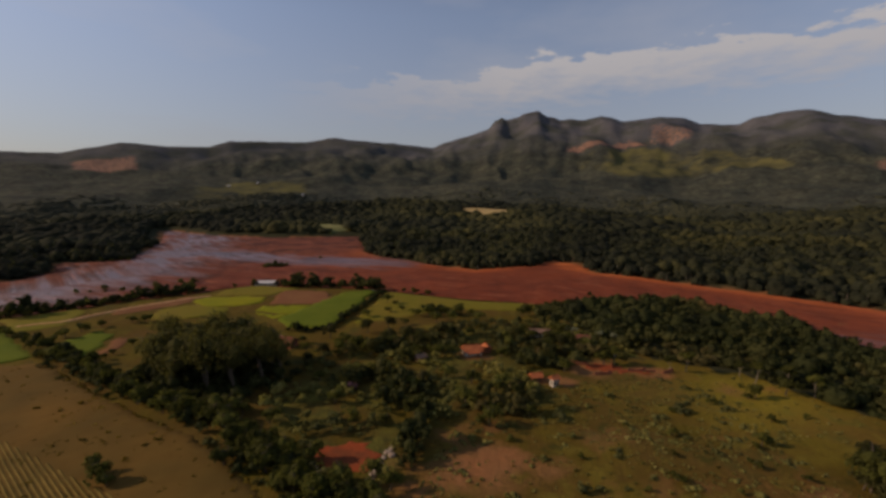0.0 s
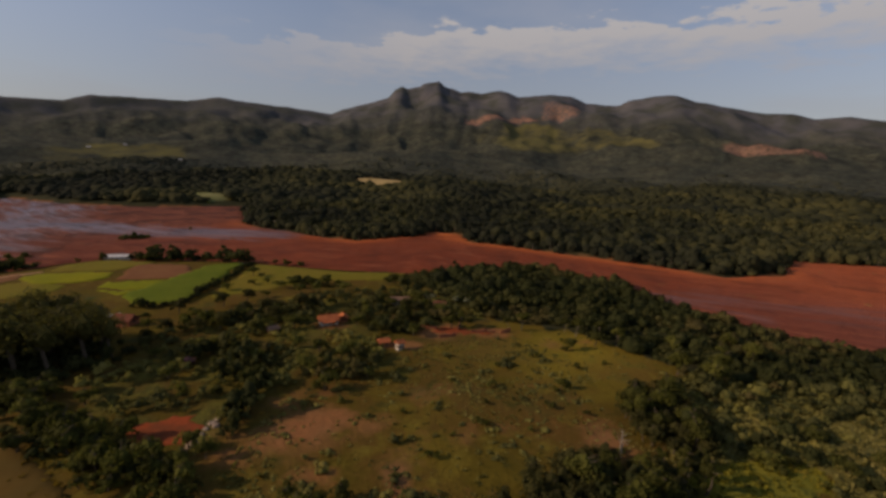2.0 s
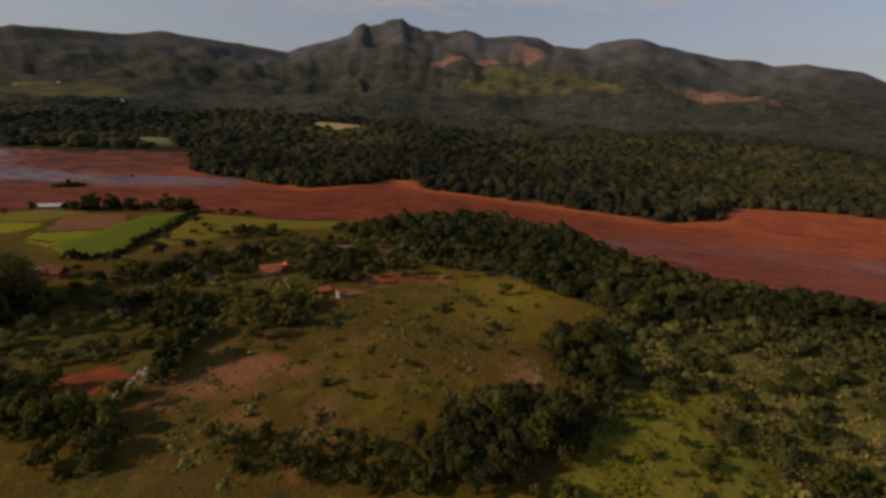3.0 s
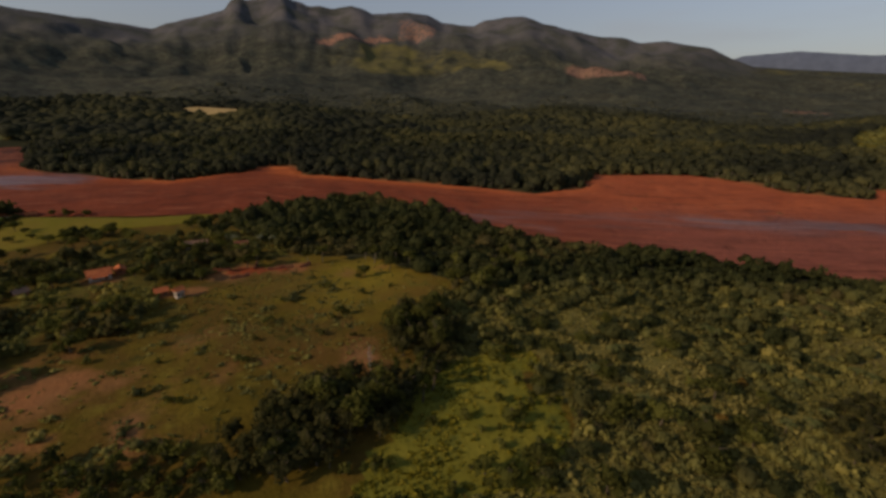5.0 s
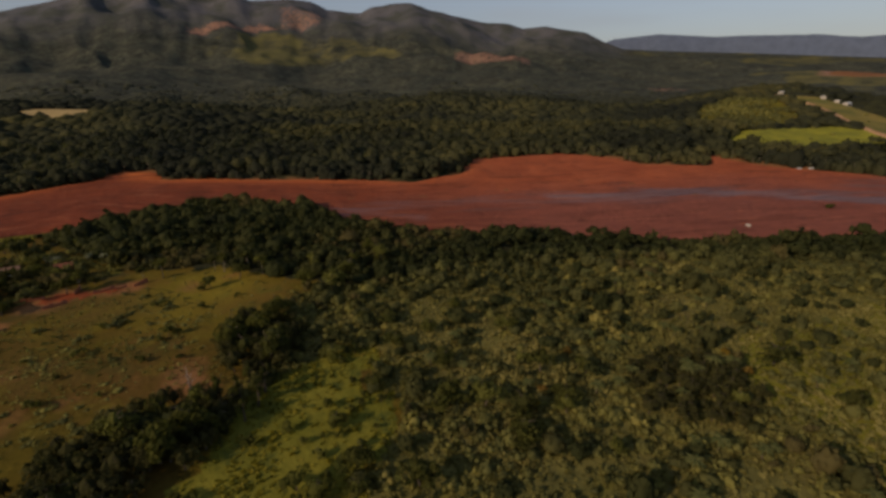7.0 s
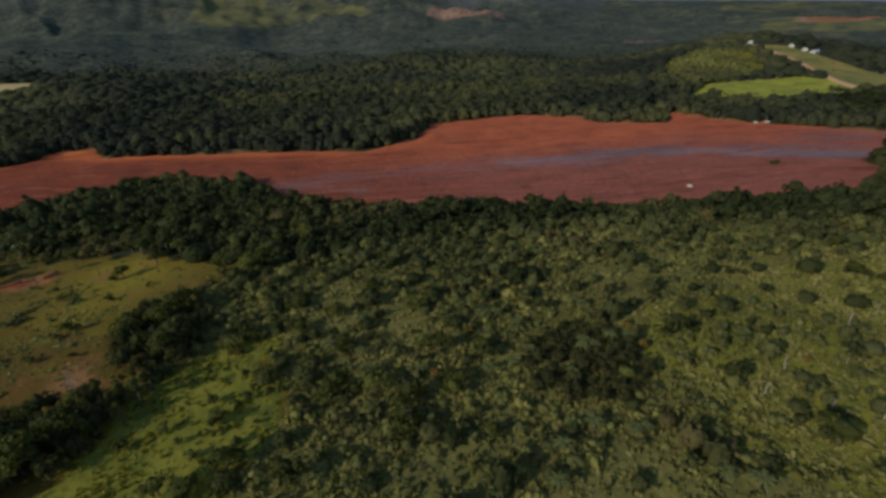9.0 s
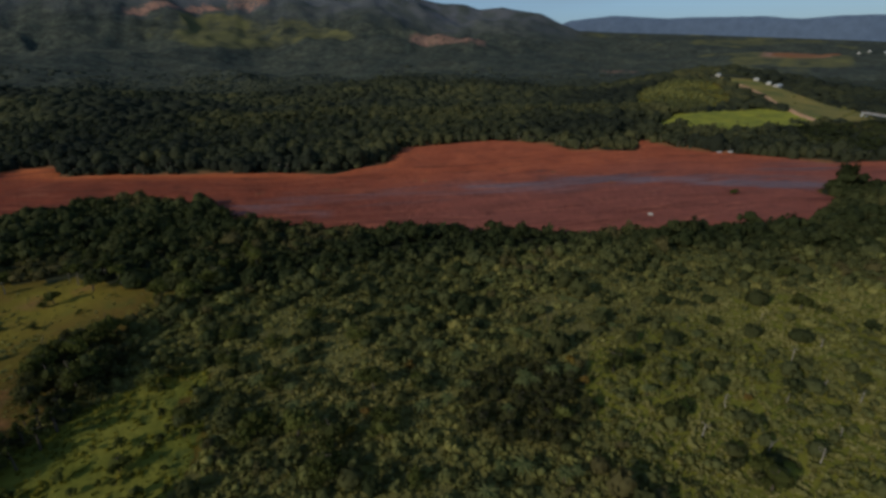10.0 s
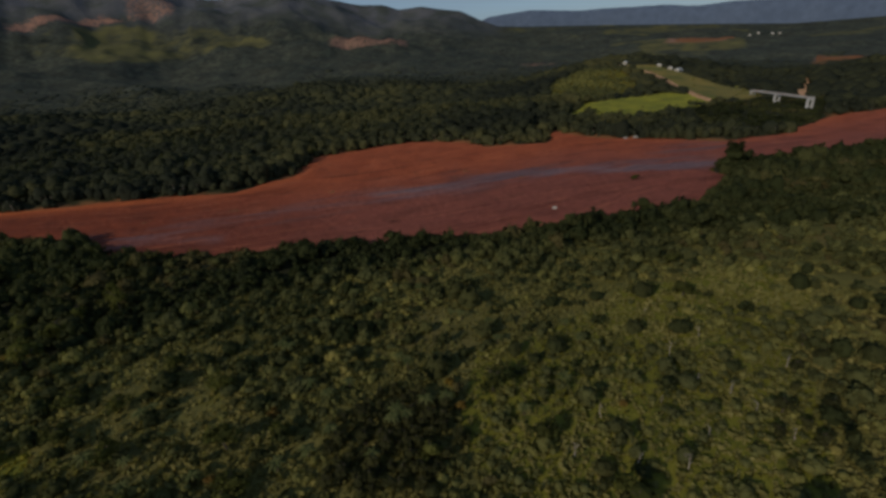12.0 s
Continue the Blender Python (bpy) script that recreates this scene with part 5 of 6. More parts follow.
def build_trees():
    rs = np.random.RandomState(21)
    tall = [make_tree(rs, "eucalyptus", "tall dark eucalyptus in a shady grove by the farmhouse", 21.0, 6.4, 10, 66, 0.5, 0.22, LEAF_EUCA, "eucalyptus grove") for _ in range(4)]
    grove = [(-122, 196), (-112, 190), (-100, 193), (-88, 192), (-76, 196), (-130, 205), (-118, 206), (-106, 203), (-94, 205), (-82, 207), (-124, 217), (-110, 215), (-97, 218),
             (-86, 219), (-115, 198), (-92, 198), (-128, 211), (-102, 211), (-91, 212), (-118, 222), (-104, 222), (-133, 222), (-79, 214), (-96, 187), (-84, 186), (-108, 184), (-126, 229), (-112, 228), (-99, 229), (-89, 226), (-70, 203)]
    plant_trees(tall, grove, (0.98, 1.32), 2)
    under = np.array([(x + dx, y + dy) for x, y in grove for dx, dy in ((4, -6), (-5, 3), (6, 4), (0, -8), (-7, -4))])
    plant('grove_understorey', 'shaded bushes under the eucalyptus grove', BUSH, under[:, 0], under[:, 1], 3.0, 1.3, LEAF, rs, 0.0, -0.2, 'shrubs')
    hedge = [make_tree(rs, "hedgerow_tree", "rounded dark green tree in a farm hedgerow", 7.0, 3.4, 6, 42, 0.48, 0.03, TREE_LEAF, "hedgerow trees") for _ in range(4)]
    line1 = [(-252, 266), (-206, 236), (-165, 211), (-131, 187), (-101, 174), (-77, 159), (-54, 138), (-34, 123), (-18, 113), (-12, 98)]
    line2 = [(-213, 247), (-211, 268), (-209, 284), (-180, 300)]
    line3 = [(-164, 212), (-166, 231), (-163, 251)]
    line4 = [(-300, 306), (-267, 338), (-244, 368), (-205, 392)]
    line5 = [(-186, 414), (-168, 432)]
    line6 = [(-150, 428), (-128, 420), (-106, 416), (-80, 408)]
    places = along(line1, 5.0, 2.4, 1) + along(line1[4:], 5.0, 4.5, 9) + along(line2, 8, 1.5, 2) + along(line3, 7, 2, 3) + along(line4, 2.6, 4, 4) + along([(-420, 228), (-340, 276), (-300, 304)], 4, 4, 24) + along(line5, 7, 2, 5) + along(line6, 7, 3, 6)
    places += [(-413, 579), (-405, 585), (-420, 572), (-398, 590), (-408, 574), (-236, 440), (-246, 436), (-262, 424), (-256, 418), (-270, 410), (-278, 402), (-185, 546), (-190, 550), (-206, 541), (-161, 622), (-302, 396), (-296, 404), (-310, 390), (-290, 398), (-193, 552), (-199, 550), (-187, 548), (-196, 556), (-203, 552), (-190, 556), (-183, 552), (-97, 126), (-101, 130), (-93, 123), (-198, 545), (-205, 548), (-192, 543), (-240, 432), (-233, 428), (-30, 402), (-20, 398), (-8, 396), (-247, 400), (-225, 415)]
    plant_trees(hedge, places, (0.6, 1.25), 3)
    broad = [make_tree(rs, "broadleaf_tree", "spreading broad-leaved tree with a dense dark crown", 8.5, 4.4, 8, 44, 0.47, 0.06, TREE_LEAF, "trees among the houses and pasture") for _ in range(5)]
    gully = along([(140, 132), (136, 122), (138, 110), (134, 102)], 4.5, 3.6, 7) + along([(108, 90), (94, 84), (78, 78)], 4.5, 4.0, 8)
    yard = [(-14, 226), (-4, 240), (2, 232), (-26, 250), (-10, 258), (34, 232), (45, 226), (56, 224), (66, 238), (58, 246), (70, 250), (82, 244), (90, 236), (40, 246), (62, 214), (84, 222), (95, 226),
            (5, 205), (16, 198), (26, 188), (34, 184), (20, 186), (12, 176), (30, 197), (8, 262), (20, 270), (-44, 244), (-34, 236), (-52, 232), (-20, 214), (-36, 206), (-52, 200), (40, 262), (75, 272),
            (-10, 190), (-24, 180), (-8, 168), (-18, 160), (-40, 178), (-60, 160), (-30, 162), (0, 296), (10, 300), (28, 300), (-20, 290), (-6, 312), (14, 316), (24, 312), (60, 314), (64, 320)]
    yard += [(-51, 253), (-36, 240), (-28, 261), (-8, 240), (23, 171), (36, 168), (-43, 250), (-51, 236), (9, 234), (-25, 204), (-92, 242), (-76, 254), (-70, 240), (28, 280), (62, 247), (50, 267), (66, 258), (76, 262), (56, 262), (72, 252)]
    shade = [make_tree(rs, "garden_tree", "tall spreading dark tree shading the gardens and houses", 10.5, 4.6, 9, 56, 0.44, 0.08, LEAF_BRAKE, "tall garden trees") for _ in range(3)]
    plant_trees(shade, [(-10, 246), (-27, 254), (-35, 236), (-44, 232), (-59, 232), (-42, 274), (-30, 283), (-62, 262), (-20, 246), (55, 240), (69, 247), (46, 262), (-64, 222), (-60, 212), (62, 253), (80, 246), (-18, 262), (34, 258)], (0.65, 1.1), 22)
    single = [(-48, 311), (-38, 349), (-32, 342), (-35, 324), (-25, 327), (-15, 312), (-5, 324), (16, 319), (70, 314), (4, 318), (99, 349), (525, 32), (512, 398), (508, 402), (514, 404), (111, 147), (167, 44), (171, 40), (164, 48), (20, 160), (-18, 128), (-12, 122), (150, 188), (136, 186)]
    lone = [(186, 23), (182, 6), (234, -52), (170, 24), (176, 30), (206, 30), (240, -28), (140, 30), (196, 40), (150, 92), (172, 108), (128, 38), (118, 48), (250, -8), (330, -40), (360, -30), (222, -8)]
    plant_trees(broad, gully + yard + single + lone, (0.55, 1.15), 4)
    big = [make_tree(rs, "gully_tree", "tall dark tree crowding the gully at the pasture edge", 13.0, 5.0, 9, 60, 0.48, 0.15, TREE_LEAF, "gully trees") for _ in range(3)]
    plant_trees(big, [(128, 126), (136, 122), (144, 128), (140, 112), (134, 102), (128, 112), (126, 119), (148, 132), (108, 92), (99, 94), (90, 92), (104, 82), (96, 78),
                      (176, 140), (188, 150), (198, 162), (212, 158), (182, 172), (215, 175), (168, 152)], (0.7, 1.1), 12)
    spots = np.random.RandomState(61)
    x, y = jittered(60, 160, 60, 150, 4.4, spots)
    k = (inside(DARK_MASS, x, y) | inside(UPPER_GULLY, x, y)) & (spots.rand(len(x)) < 0.85)
    brake = [make_tree(spots, "brake_tree", "dark green tree in the close brake where the gully widens", 8.6, 3.7, 8, 30, 0.42, 0.04, LEAF_BRAKE, "trees of the gully brake") for _ in range(4)]
    plant_trees(brake, list(zip(x[k], y[k])), (0.65, 1.15), 16)
    x, y = jittered(196, 244, -16, 28, 3.5, spots)
    k = inside(DARK_GROVE, x, y) & (spots.rand(len(x)) < 0.94)
    dusk = [make_tree(spots, "hillside_tree", "dark blue-green tree crowded with others in the hillside thicket", 4.6, 2.3, 7, 34, 0.3, 0.03, LEAF_BRAKE, "trees of the hillside thicket", 4) for _ in range(4)]
    plant_trees(dusk, list(zip(x[k], y[k])) + [(262, -76), (270, -73), (280, -73), (290, -75), (300, -75), (308, -80), (286, -82), (272, -81), (296, -83), (315, -76), (276, -78)], (0.6, 1.2), 21)
    x, y = jittered(-60, 72, 60, 145, 4.2, spots)
    k = (inside(LOW_THICKET[0], x, y) | inside(LOW_THICKET[1], x, y)) & (spots.rand(len(x)) < 0.06 + 0.75 * thin(fbm(x, y, 16, 2, 3), 0.47, 0.57))
    low = [make_tree(spots, "thicket_tree", "bushy olive green tree at the lower edge of the pasture", 5.2, 3.0, 7, 28, 0.4, 0.0, TREE_LEAF, "thicket trees below the pasture") for _ in range(4)]
    plant_trees(low, list(zip(x[k], y[k])), (0.6, 1.15), 17)
    x, y = jittered(80, 172, 36, 106, 5.4, spots)
    k = inside(GLADE, x, y) & (spots.rand(len(x)) < 0.3 + 0.4 * np.exp(-nearest(GLADE, x, y, True)[0] / 5.0))
    bushes = [make_tree(spots, "glade_bush", "rounded green bush throwing a long shadow on bright grass", 3.4, 1.8, 5, 26, 0.34, 0.0, TREE_LEAF, "bushes in the glade", 4) for _ in range(4)]
    plant_trees(bushes, list(zip(x[k], y[k])), (0.45, 1.15), 18)
    dome = [make_tree(spots, "round_tree", "dense round-headed dark tree above bright grass and scrub", 5.6, 3.6, 9, 60, 0.3, 0.0, TREE_LEAF, "round-headed trees", 4) for _ in range(3)]
    plant_trees(dome, [(161, 48), (135, 61), (152, 68), (132, 45), (121, 43), (167, 22), (171, 84), (186, 84), (176, 64), (196, 48), (208, 66), (190, 26), (178, 100), (206, 92)], (0.75, 1.25), 19)
    knoll = [make_tree(spots, "pasture_bush", "dark green rounded bush standing alone in dry pasture", 2.7, 1.9, 5, 30, 0.32, 0.0, TREE_LEAF, "bushes in the pasture", 3) for _ in range(3)]
    plant_trees(knoll, [(108, 145), (114, 147), (142, 167), (127, 164), (100, 134), (72, 127), (87, 121), (111, 127), (84, 154), (61, 122), (47, 138), (26, 149), (132, 185), (113, 180), (112, 194), (136, 197), (116, 182), (94, 172), (70, 160), (52, 112), (78, 140)], (0.6, 1.3), 20)
    slim = [make_tree(rs, "slim_tree", "slim upright pale-green tree at the gully's mouth", 9.0, 1.7, 5, 30, 0.5, 0.3, TREE_LEAF, "slim trees", 3) for _ in range(2)]
    plant_trees(slim, [(119, 90), (126, 89), (123, 94), (129, 93), (116, 86), (114, 93), (111, 88), (120, 98), (117, 80), (122, 84)], (0.6, 1.2), 13)
    belt = [make_tree(rs, "shelterbelt_tree", "dense dark shelterbelt tree beside the maize", 9.5, 4.4, 8, 54, 0.46, 0.0, TREE_LEAF, "shelterbelt trees") for _ in range(3)]
    plant_trees(belt, along([(-131, 186), (-101, 173), (-77, 158), (-54, 137), (-34, 122), (-19, 113), (-12, 98)], 5.0, 3.0, 14) + along([(-104, 180), (-84, 170), (-66, 156), (-50, 140)], 7.0, 4.0, 15), (0.7, 1.15), 14)
    tall_bank = make_tree(rs, "tall_bank_tree", "tall dark tree standing out over the mud's near bank", 25.0, 8.5, 12, 80, 0.75, 0.0, LEAF_BANK, "")
    tall_bank.matrix_world = Matrix.Translation((594, -24, height(594, -24)))
    pale = [make_tree(rs, "pale_trunk_tree", "tall woodland tree with a bare pale trunk at the pasture edge", 11.0, 3.6, 6, 50, 0.5, 0.42, TREE_LEAF, "pale-trunked trees", 3, PALE_BARK) for _ in range(3)]
    plant_trees(pale, along([(92, 222), (108, 217), (128, 214), (147, 209), (160, 190), (168, 174)], 10.0, 4.0, 43), (0.7, 1.1), 15)
    flower = make_tree(rs, "blossoming_tree", "garden tree covered in dull mauve blossom", 5.5, 3.4, 6, 50, 0.42, 0.08, BLOSSOM, "")
    flower.matrix_world = Matrix.Translation((-36, 189, height(-36, 189)))
    # a bare dead tree at the edge of the gully
    dead = thing("dead_tree", "bare pale dead tree with broken limbs", "tree", Matrix.Translation((109, 103, height(109, 103))))
    part("trunk", trunk_bm(rs, 9.0, 0.28, 9, 0.05, 0.35), DEADWOOD, dead)


build_trees()


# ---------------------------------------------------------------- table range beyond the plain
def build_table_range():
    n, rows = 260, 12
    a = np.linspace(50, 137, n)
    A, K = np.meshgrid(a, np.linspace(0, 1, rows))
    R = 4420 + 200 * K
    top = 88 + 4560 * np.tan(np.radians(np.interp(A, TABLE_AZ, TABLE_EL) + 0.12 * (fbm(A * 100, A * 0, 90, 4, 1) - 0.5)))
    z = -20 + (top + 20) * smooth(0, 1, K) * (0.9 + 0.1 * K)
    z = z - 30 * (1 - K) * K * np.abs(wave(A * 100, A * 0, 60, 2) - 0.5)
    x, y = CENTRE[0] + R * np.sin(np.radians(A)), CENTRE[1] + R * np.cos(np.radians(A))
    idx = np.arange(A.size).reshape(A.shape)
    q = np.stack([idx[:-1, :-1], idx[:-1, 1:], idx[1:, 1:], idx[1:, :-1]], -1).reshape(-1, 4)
    me = mesh_of("far_range", np.stack([x.ravel(), y.ravel(), z.ravel()], -1), q, HAZE_BLUE, smooth=True)
    tagged(new("far_range", me), "flat-topped range on the horizon in painted haze blue", "backdrop", kind="structure")


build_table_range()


# ---------------------------------------------------------------- fields, tracks and bare ground
def patch_mesh(name, plan, step, lift, material, uneven=0.0, edge=1.2, seed=0, drop=0.6):
    """A sheet laid over the land inside a plan, with a turned-down rim."""
    line = roughen(plan, step * 2, edge, seed=seed)
    lo, hi = line.min(0) - step, line.max(0) + step
    xs, ys = np.arange(lo[0], hi[0] + step, step), np.arange(lo[1], hi[1] + step, step)
    gx, gy = np.meshgrid(xs, ys, indexing="ij")
    ins = inside(line, gx, gy)
    keep = ins[:-1, :-1] | ins[1:, :-1] | ins[1:, 1:] | ins[:-1, 1:]
    _, bx, by = nearest(line, gx, gy, True)
    px, py = np.where(ins, gx, bx), np.where(ins, gy, by)
    idx = np.arange(gx.size).reshape(gx.shape)
    quads = np.stack([idx[:-1, :-1], idx[1:, :-1], idx[1:, 1:], idx[:-1, 1:]], -1)[keep]
    used = np.unique(quads)
    remap = np.full(gx.size, -1)
    remap[used] = np.arange(len(used))
    X, Y, rim = px.ravel()[used], py.ravel()[used], ~ins.ravel()[used]
    z = terrain(X, Y)[0] + np.where(rim, -drop, lift + uneven * wave(X, Y, 3.0, 4))
    return mesh_of(name, np.stack([X, Y, z], -1), remap[quads], material, smooth=True)


def field(plan, lift, material, label, name="field", step=3.0, uneven=0.2, kind="structure", category="field", seed=0, edge=1.2, drop=0.6):
    return tagged(new(name, patch_mesh(name, plan, step, lift, material, uneven, edge, seed, drop)), label, category, kind=kind)


def ribbon(line, width):
    """The plan of a track of that width along a line."""
    p = np.array(line, float)
    t = np.gradient(p, axis=0)
    t /= np.hypot(*t.T)[:, None]
    n = np.stack([-t[:, 1], t[:, 0]], -1) * width / 2
    return [tuple(v) for v in np.concatenate([p + n, (p - n)[::-1]])]


def build_fields():
    field([(-184, 372), (-185, 397), (-174, 413), (-124, 410), (-124, 396), (-138, 373)], 0.20, CROP_OLIVE, "olive green strip of pasture beside the mud", seed=1, edge=1.8)
    field([(-192, 352), (-184, 369), (-138, 369), (-134, 352), (-146, 341), (-175, 333)], 0.24, CROP_YELLOW, "bright yellow-green strip of young crop", seed=2, edge=1.8)
    field([(-129, 346), (-134, 398), (-97, 391), (-82, 362), (-91, 345)], 0.18, PLOUGHED, "ploughed square of brownish red soil", seed=3, edge=1.8)
    field([(-134, 326), (-131, 341), (-92, 342), (-97, 322), (-112, 317)], 0.24, CROP_BRIGHT, "bright green vegetable plot", seed=4, edge=1.8)
    field([(-92, 281), (-108, 302), (-78, 386), (-53, 395), (-58, 350), (-66, 284)], 0.83, CROP_DEEP, "tall deep green crop inside a dark hedge", seed=5, edge=1.8)
    field([(-108, 304), (-134, 322), (-114, 315), (-96, 320), (-90, 340), (-80, 360), (-84, 372)], 0.16, CROP_BRIGHT, "lighter green plot beside the tall crop", seed=6, edge=1.8)
    field([(-56, 292), (-44, 390), (-20, 392), (32, 370), (88, 358), (66, 326), (10, 332), (-30, 304)], 0.16, CROP_OLIVE, "mown olive pasture reaching the mud", seed=7, edge=1.8)
    field([(-294, 303), (-262, 328), (-244, 318), (-240, 306), (-233, 282), (-254, 268)], 0.16, CROP_OLIVE, "olive grass field by the hedgerow", seed=8, edge=1.8)
    field([(-232, 320), (-214, 345), (-200, 372), (-188, 350), (-204, 325), (-222, 308)], 0.14, PLOUGHED, "narrow brown ploughed strip", seed=9, edge=1.8)
    field([(-200, 322), (-180, 345), (-150, 333), (-150, 318), (-172, 300), (-192, 298)], 0.14, CROP_OLIVE, "olive field with faint wheel marks", seed=10, edge=1.8)
    field([(-212, 246), (-204, 274), (-188, 265), (-177, 226), (-184, 226)], 0.24, CROP_DEEP, "small deep green crop plot", seed=11, edge=1.8)
    field([(-186, 266), (-174, 257), (-168, 228), (-176, 226)], 0.16, PLOUGHED, "small brown fallow plot", seed=12, edge=1.8)
    field([(-292, 296), (-256, 270), (-204, 228), (-216, 216), (-330, 250)], 0.32, CROP_DEEP, "green crop field along the hedgerow", seed=13, edge=1.8)
    field(ribbon([(-262, 280), (-241, 292), (-234, 311), (-219, 337), (-200, 358), (-186, 372)], 4.0), 0.5, TRACK, "pale dirt farm track between the fields", "farm_track", 2.0, 0.05, category="track", seed=14, edge=0.4)
    field([(-38, 142), (-35, 146), (-31, 146), (-27, 149.5), (-22, 148), (-20, 143), (-16, 140), (-19, 136), (-18, 132), (-23, 131), (-27, 128), (-32, 130), (-35, 129), (-36, 134), (-39, 137)], 0.12, RED_EARTH, "scraped yard of bare bright red earth", "red_yard", 0.8, 0.05, category="bare earth", seed=15, edge=2.6, drop=0.1)
    field([(-56, 137), (-50, 141), (-47, 136), (-52, 133)], 0.25, RED_EARTH, "small patch of bare red earth", "red_yard", 1.5, 0.1, category="bare earth", seed=16)
    field([(72, 218), (77, 224), (86, 223), (97, 218), (108, 214), (104, 210), (92, 213), (83, 212), (76, 214)], 0.12, RED_EARTH, "trodden red earth among broken brick walls", "red_yard", 1.0, 0.05, category="bare earth", seed=23, edge=3.0, drop=0.1)
    field(TAN_CLEARING, 1.2, TAN, "pale dry clearing in the forest", "clearing", 12.0, 0.4, category="clearing", seed=17, edge=4)
    field(WEST_CLEARING, 1.2, PALE_MEADOW, "light green meadow at the head of the mud", "clearing", 12.0, 0.4, category="clearing", seed=18, edge=4)
    field(EAST_MEADOW, 0.9, MEADOW, "sunlit yellow-green meadow above the mud bank", "clearing", 9.0, 0.5, category="meadow", seed=19, edge=5)
    field(EAST_SLOPE, 0.6, GOLD, "golden grass slope below the white houses", "grass_slope", 9.0, 0.5, category="meadow", seed=22, edge=6)
    field(ribbon([polar(a, r) for a, r in ((69.5, 1250), (72, 1205), (74.3, 1150), (76.5, 1080), (78.3, 1010), (80, 930), (81.9, 862))], 18), 1.5, TRACK, "dirt road of orange earth down the grassy hill", "dirt_road", 4.0, 0.2, category="road", seed=20, edge=1.0)
    for i, plan in enumerate(RED_FIELDS):
        field(plan, 3.0, PLOUGHED, "far ploughed field of dull red soil", "far_field", 24.0, 0.5, seed=40 + i, edge=8, drop=4)
    field(RAIL_BED, 1.0, TRACK, "bare orange rail bed beyond the broken bridge", "rail_bed", 6.0, 0.2, category="rail bed", seed=21, edge=1.5)




def build_maize():
    """Rows of dry maize, a ridge of leaves and stalks each."""
    rs = np.random.RandomState(31)
    plan = [(-214, 214), (-193, 219), (-145, 188), (-114, 168), (-83, 151), (-63, 136), (-46, 118), (-32, 98), (-120, 70), (-240, 120), (-260, 180)]
    field(plan, 0.45, MAIZE, "dry brown maize field in rows beside the hedgerow", "maize_field", 3.0, 0.3, seed=30)
    ux, uy = 0.78, -0.62
    V, Q = [], []
    for k in range(-110, 190):
        cx, cy = -150 + k * 1.35 * -uy, 140 + k * 1.35 * ux
        t = np.arange(-150, 150, 2.4) + rs.rand(125) * 0.8
        x, y = cx + t * ux, cy + t * uy
        m = inside(plan, x, y)
        if m.sum() < 3:
            continue
        z = terrain(x, y)[0] + 0.3
        h = 0.42 + 0.3 * rs.rand(len(x))
        w = 0.3 + 0.2 * rs.rand(len(x))
        base = len(V) * 3
        for i in range(len(x)):
            V.append(((x[i] + uy * w[i], y[i] - ux * w[i], z[i] + 0.35), (x[i], y[i], z[i] + h[i]), (x[i] - uy * w[i], y[i] + ux * w[i], z[i] + 0.35)))
        for i in range(len(x) - 1):
            if m[i] and m[i + 1] and y[i] < 146 - 0.5 * (x[i] + 142):
                a, b = base + i * 3, base + i * 3 + 3
                Q += [[a, b, b + 1, a + 1], [a + 1, b + 1, b + 2, a + 2]]
    me = mesh_of("maize_rows", np.array(V).reshape(-1, 3), np.array(Q), STRAW_ROW)
    x, y = jittered(-215, -30, 80, 216, 1.9, rs)
    k = inside(plan, x, y) & (rs.rand(len(x)) < 0.3 + 0.7 * smooth(0.4, 0.6, fbm(x, y, 14, 3, 2)))
    plant("maize_stubble", "dry straw and weeds standing in the maize field", TUFT, x[k], y[k], 1.0, 0.55, STRAW, rs, 0.0, 0.0, "maize", 22, vary=0.5)
    tagged(new("maize_rows", me), "rows of dry brown maize plants", "maize", kind="stuff")


def build_hedge():
    rs = np.random.RandomState(33)
    pts = np.array(along([(-92, 277), (-76, 277), (-66, 284), (-62, 307), (-56, 334), (-50, 367), (-46, 394)], 1.5, 0.45, 8))
    plant("hedge", "clipped dark hedge along the tall crop", BUSH, pts[:, 0], pts[:, 1], 1.9, 1.2, LEAF, rs, 0.05, -0.35, "hedge")


build_fields()
build_maize()
build_hedge()


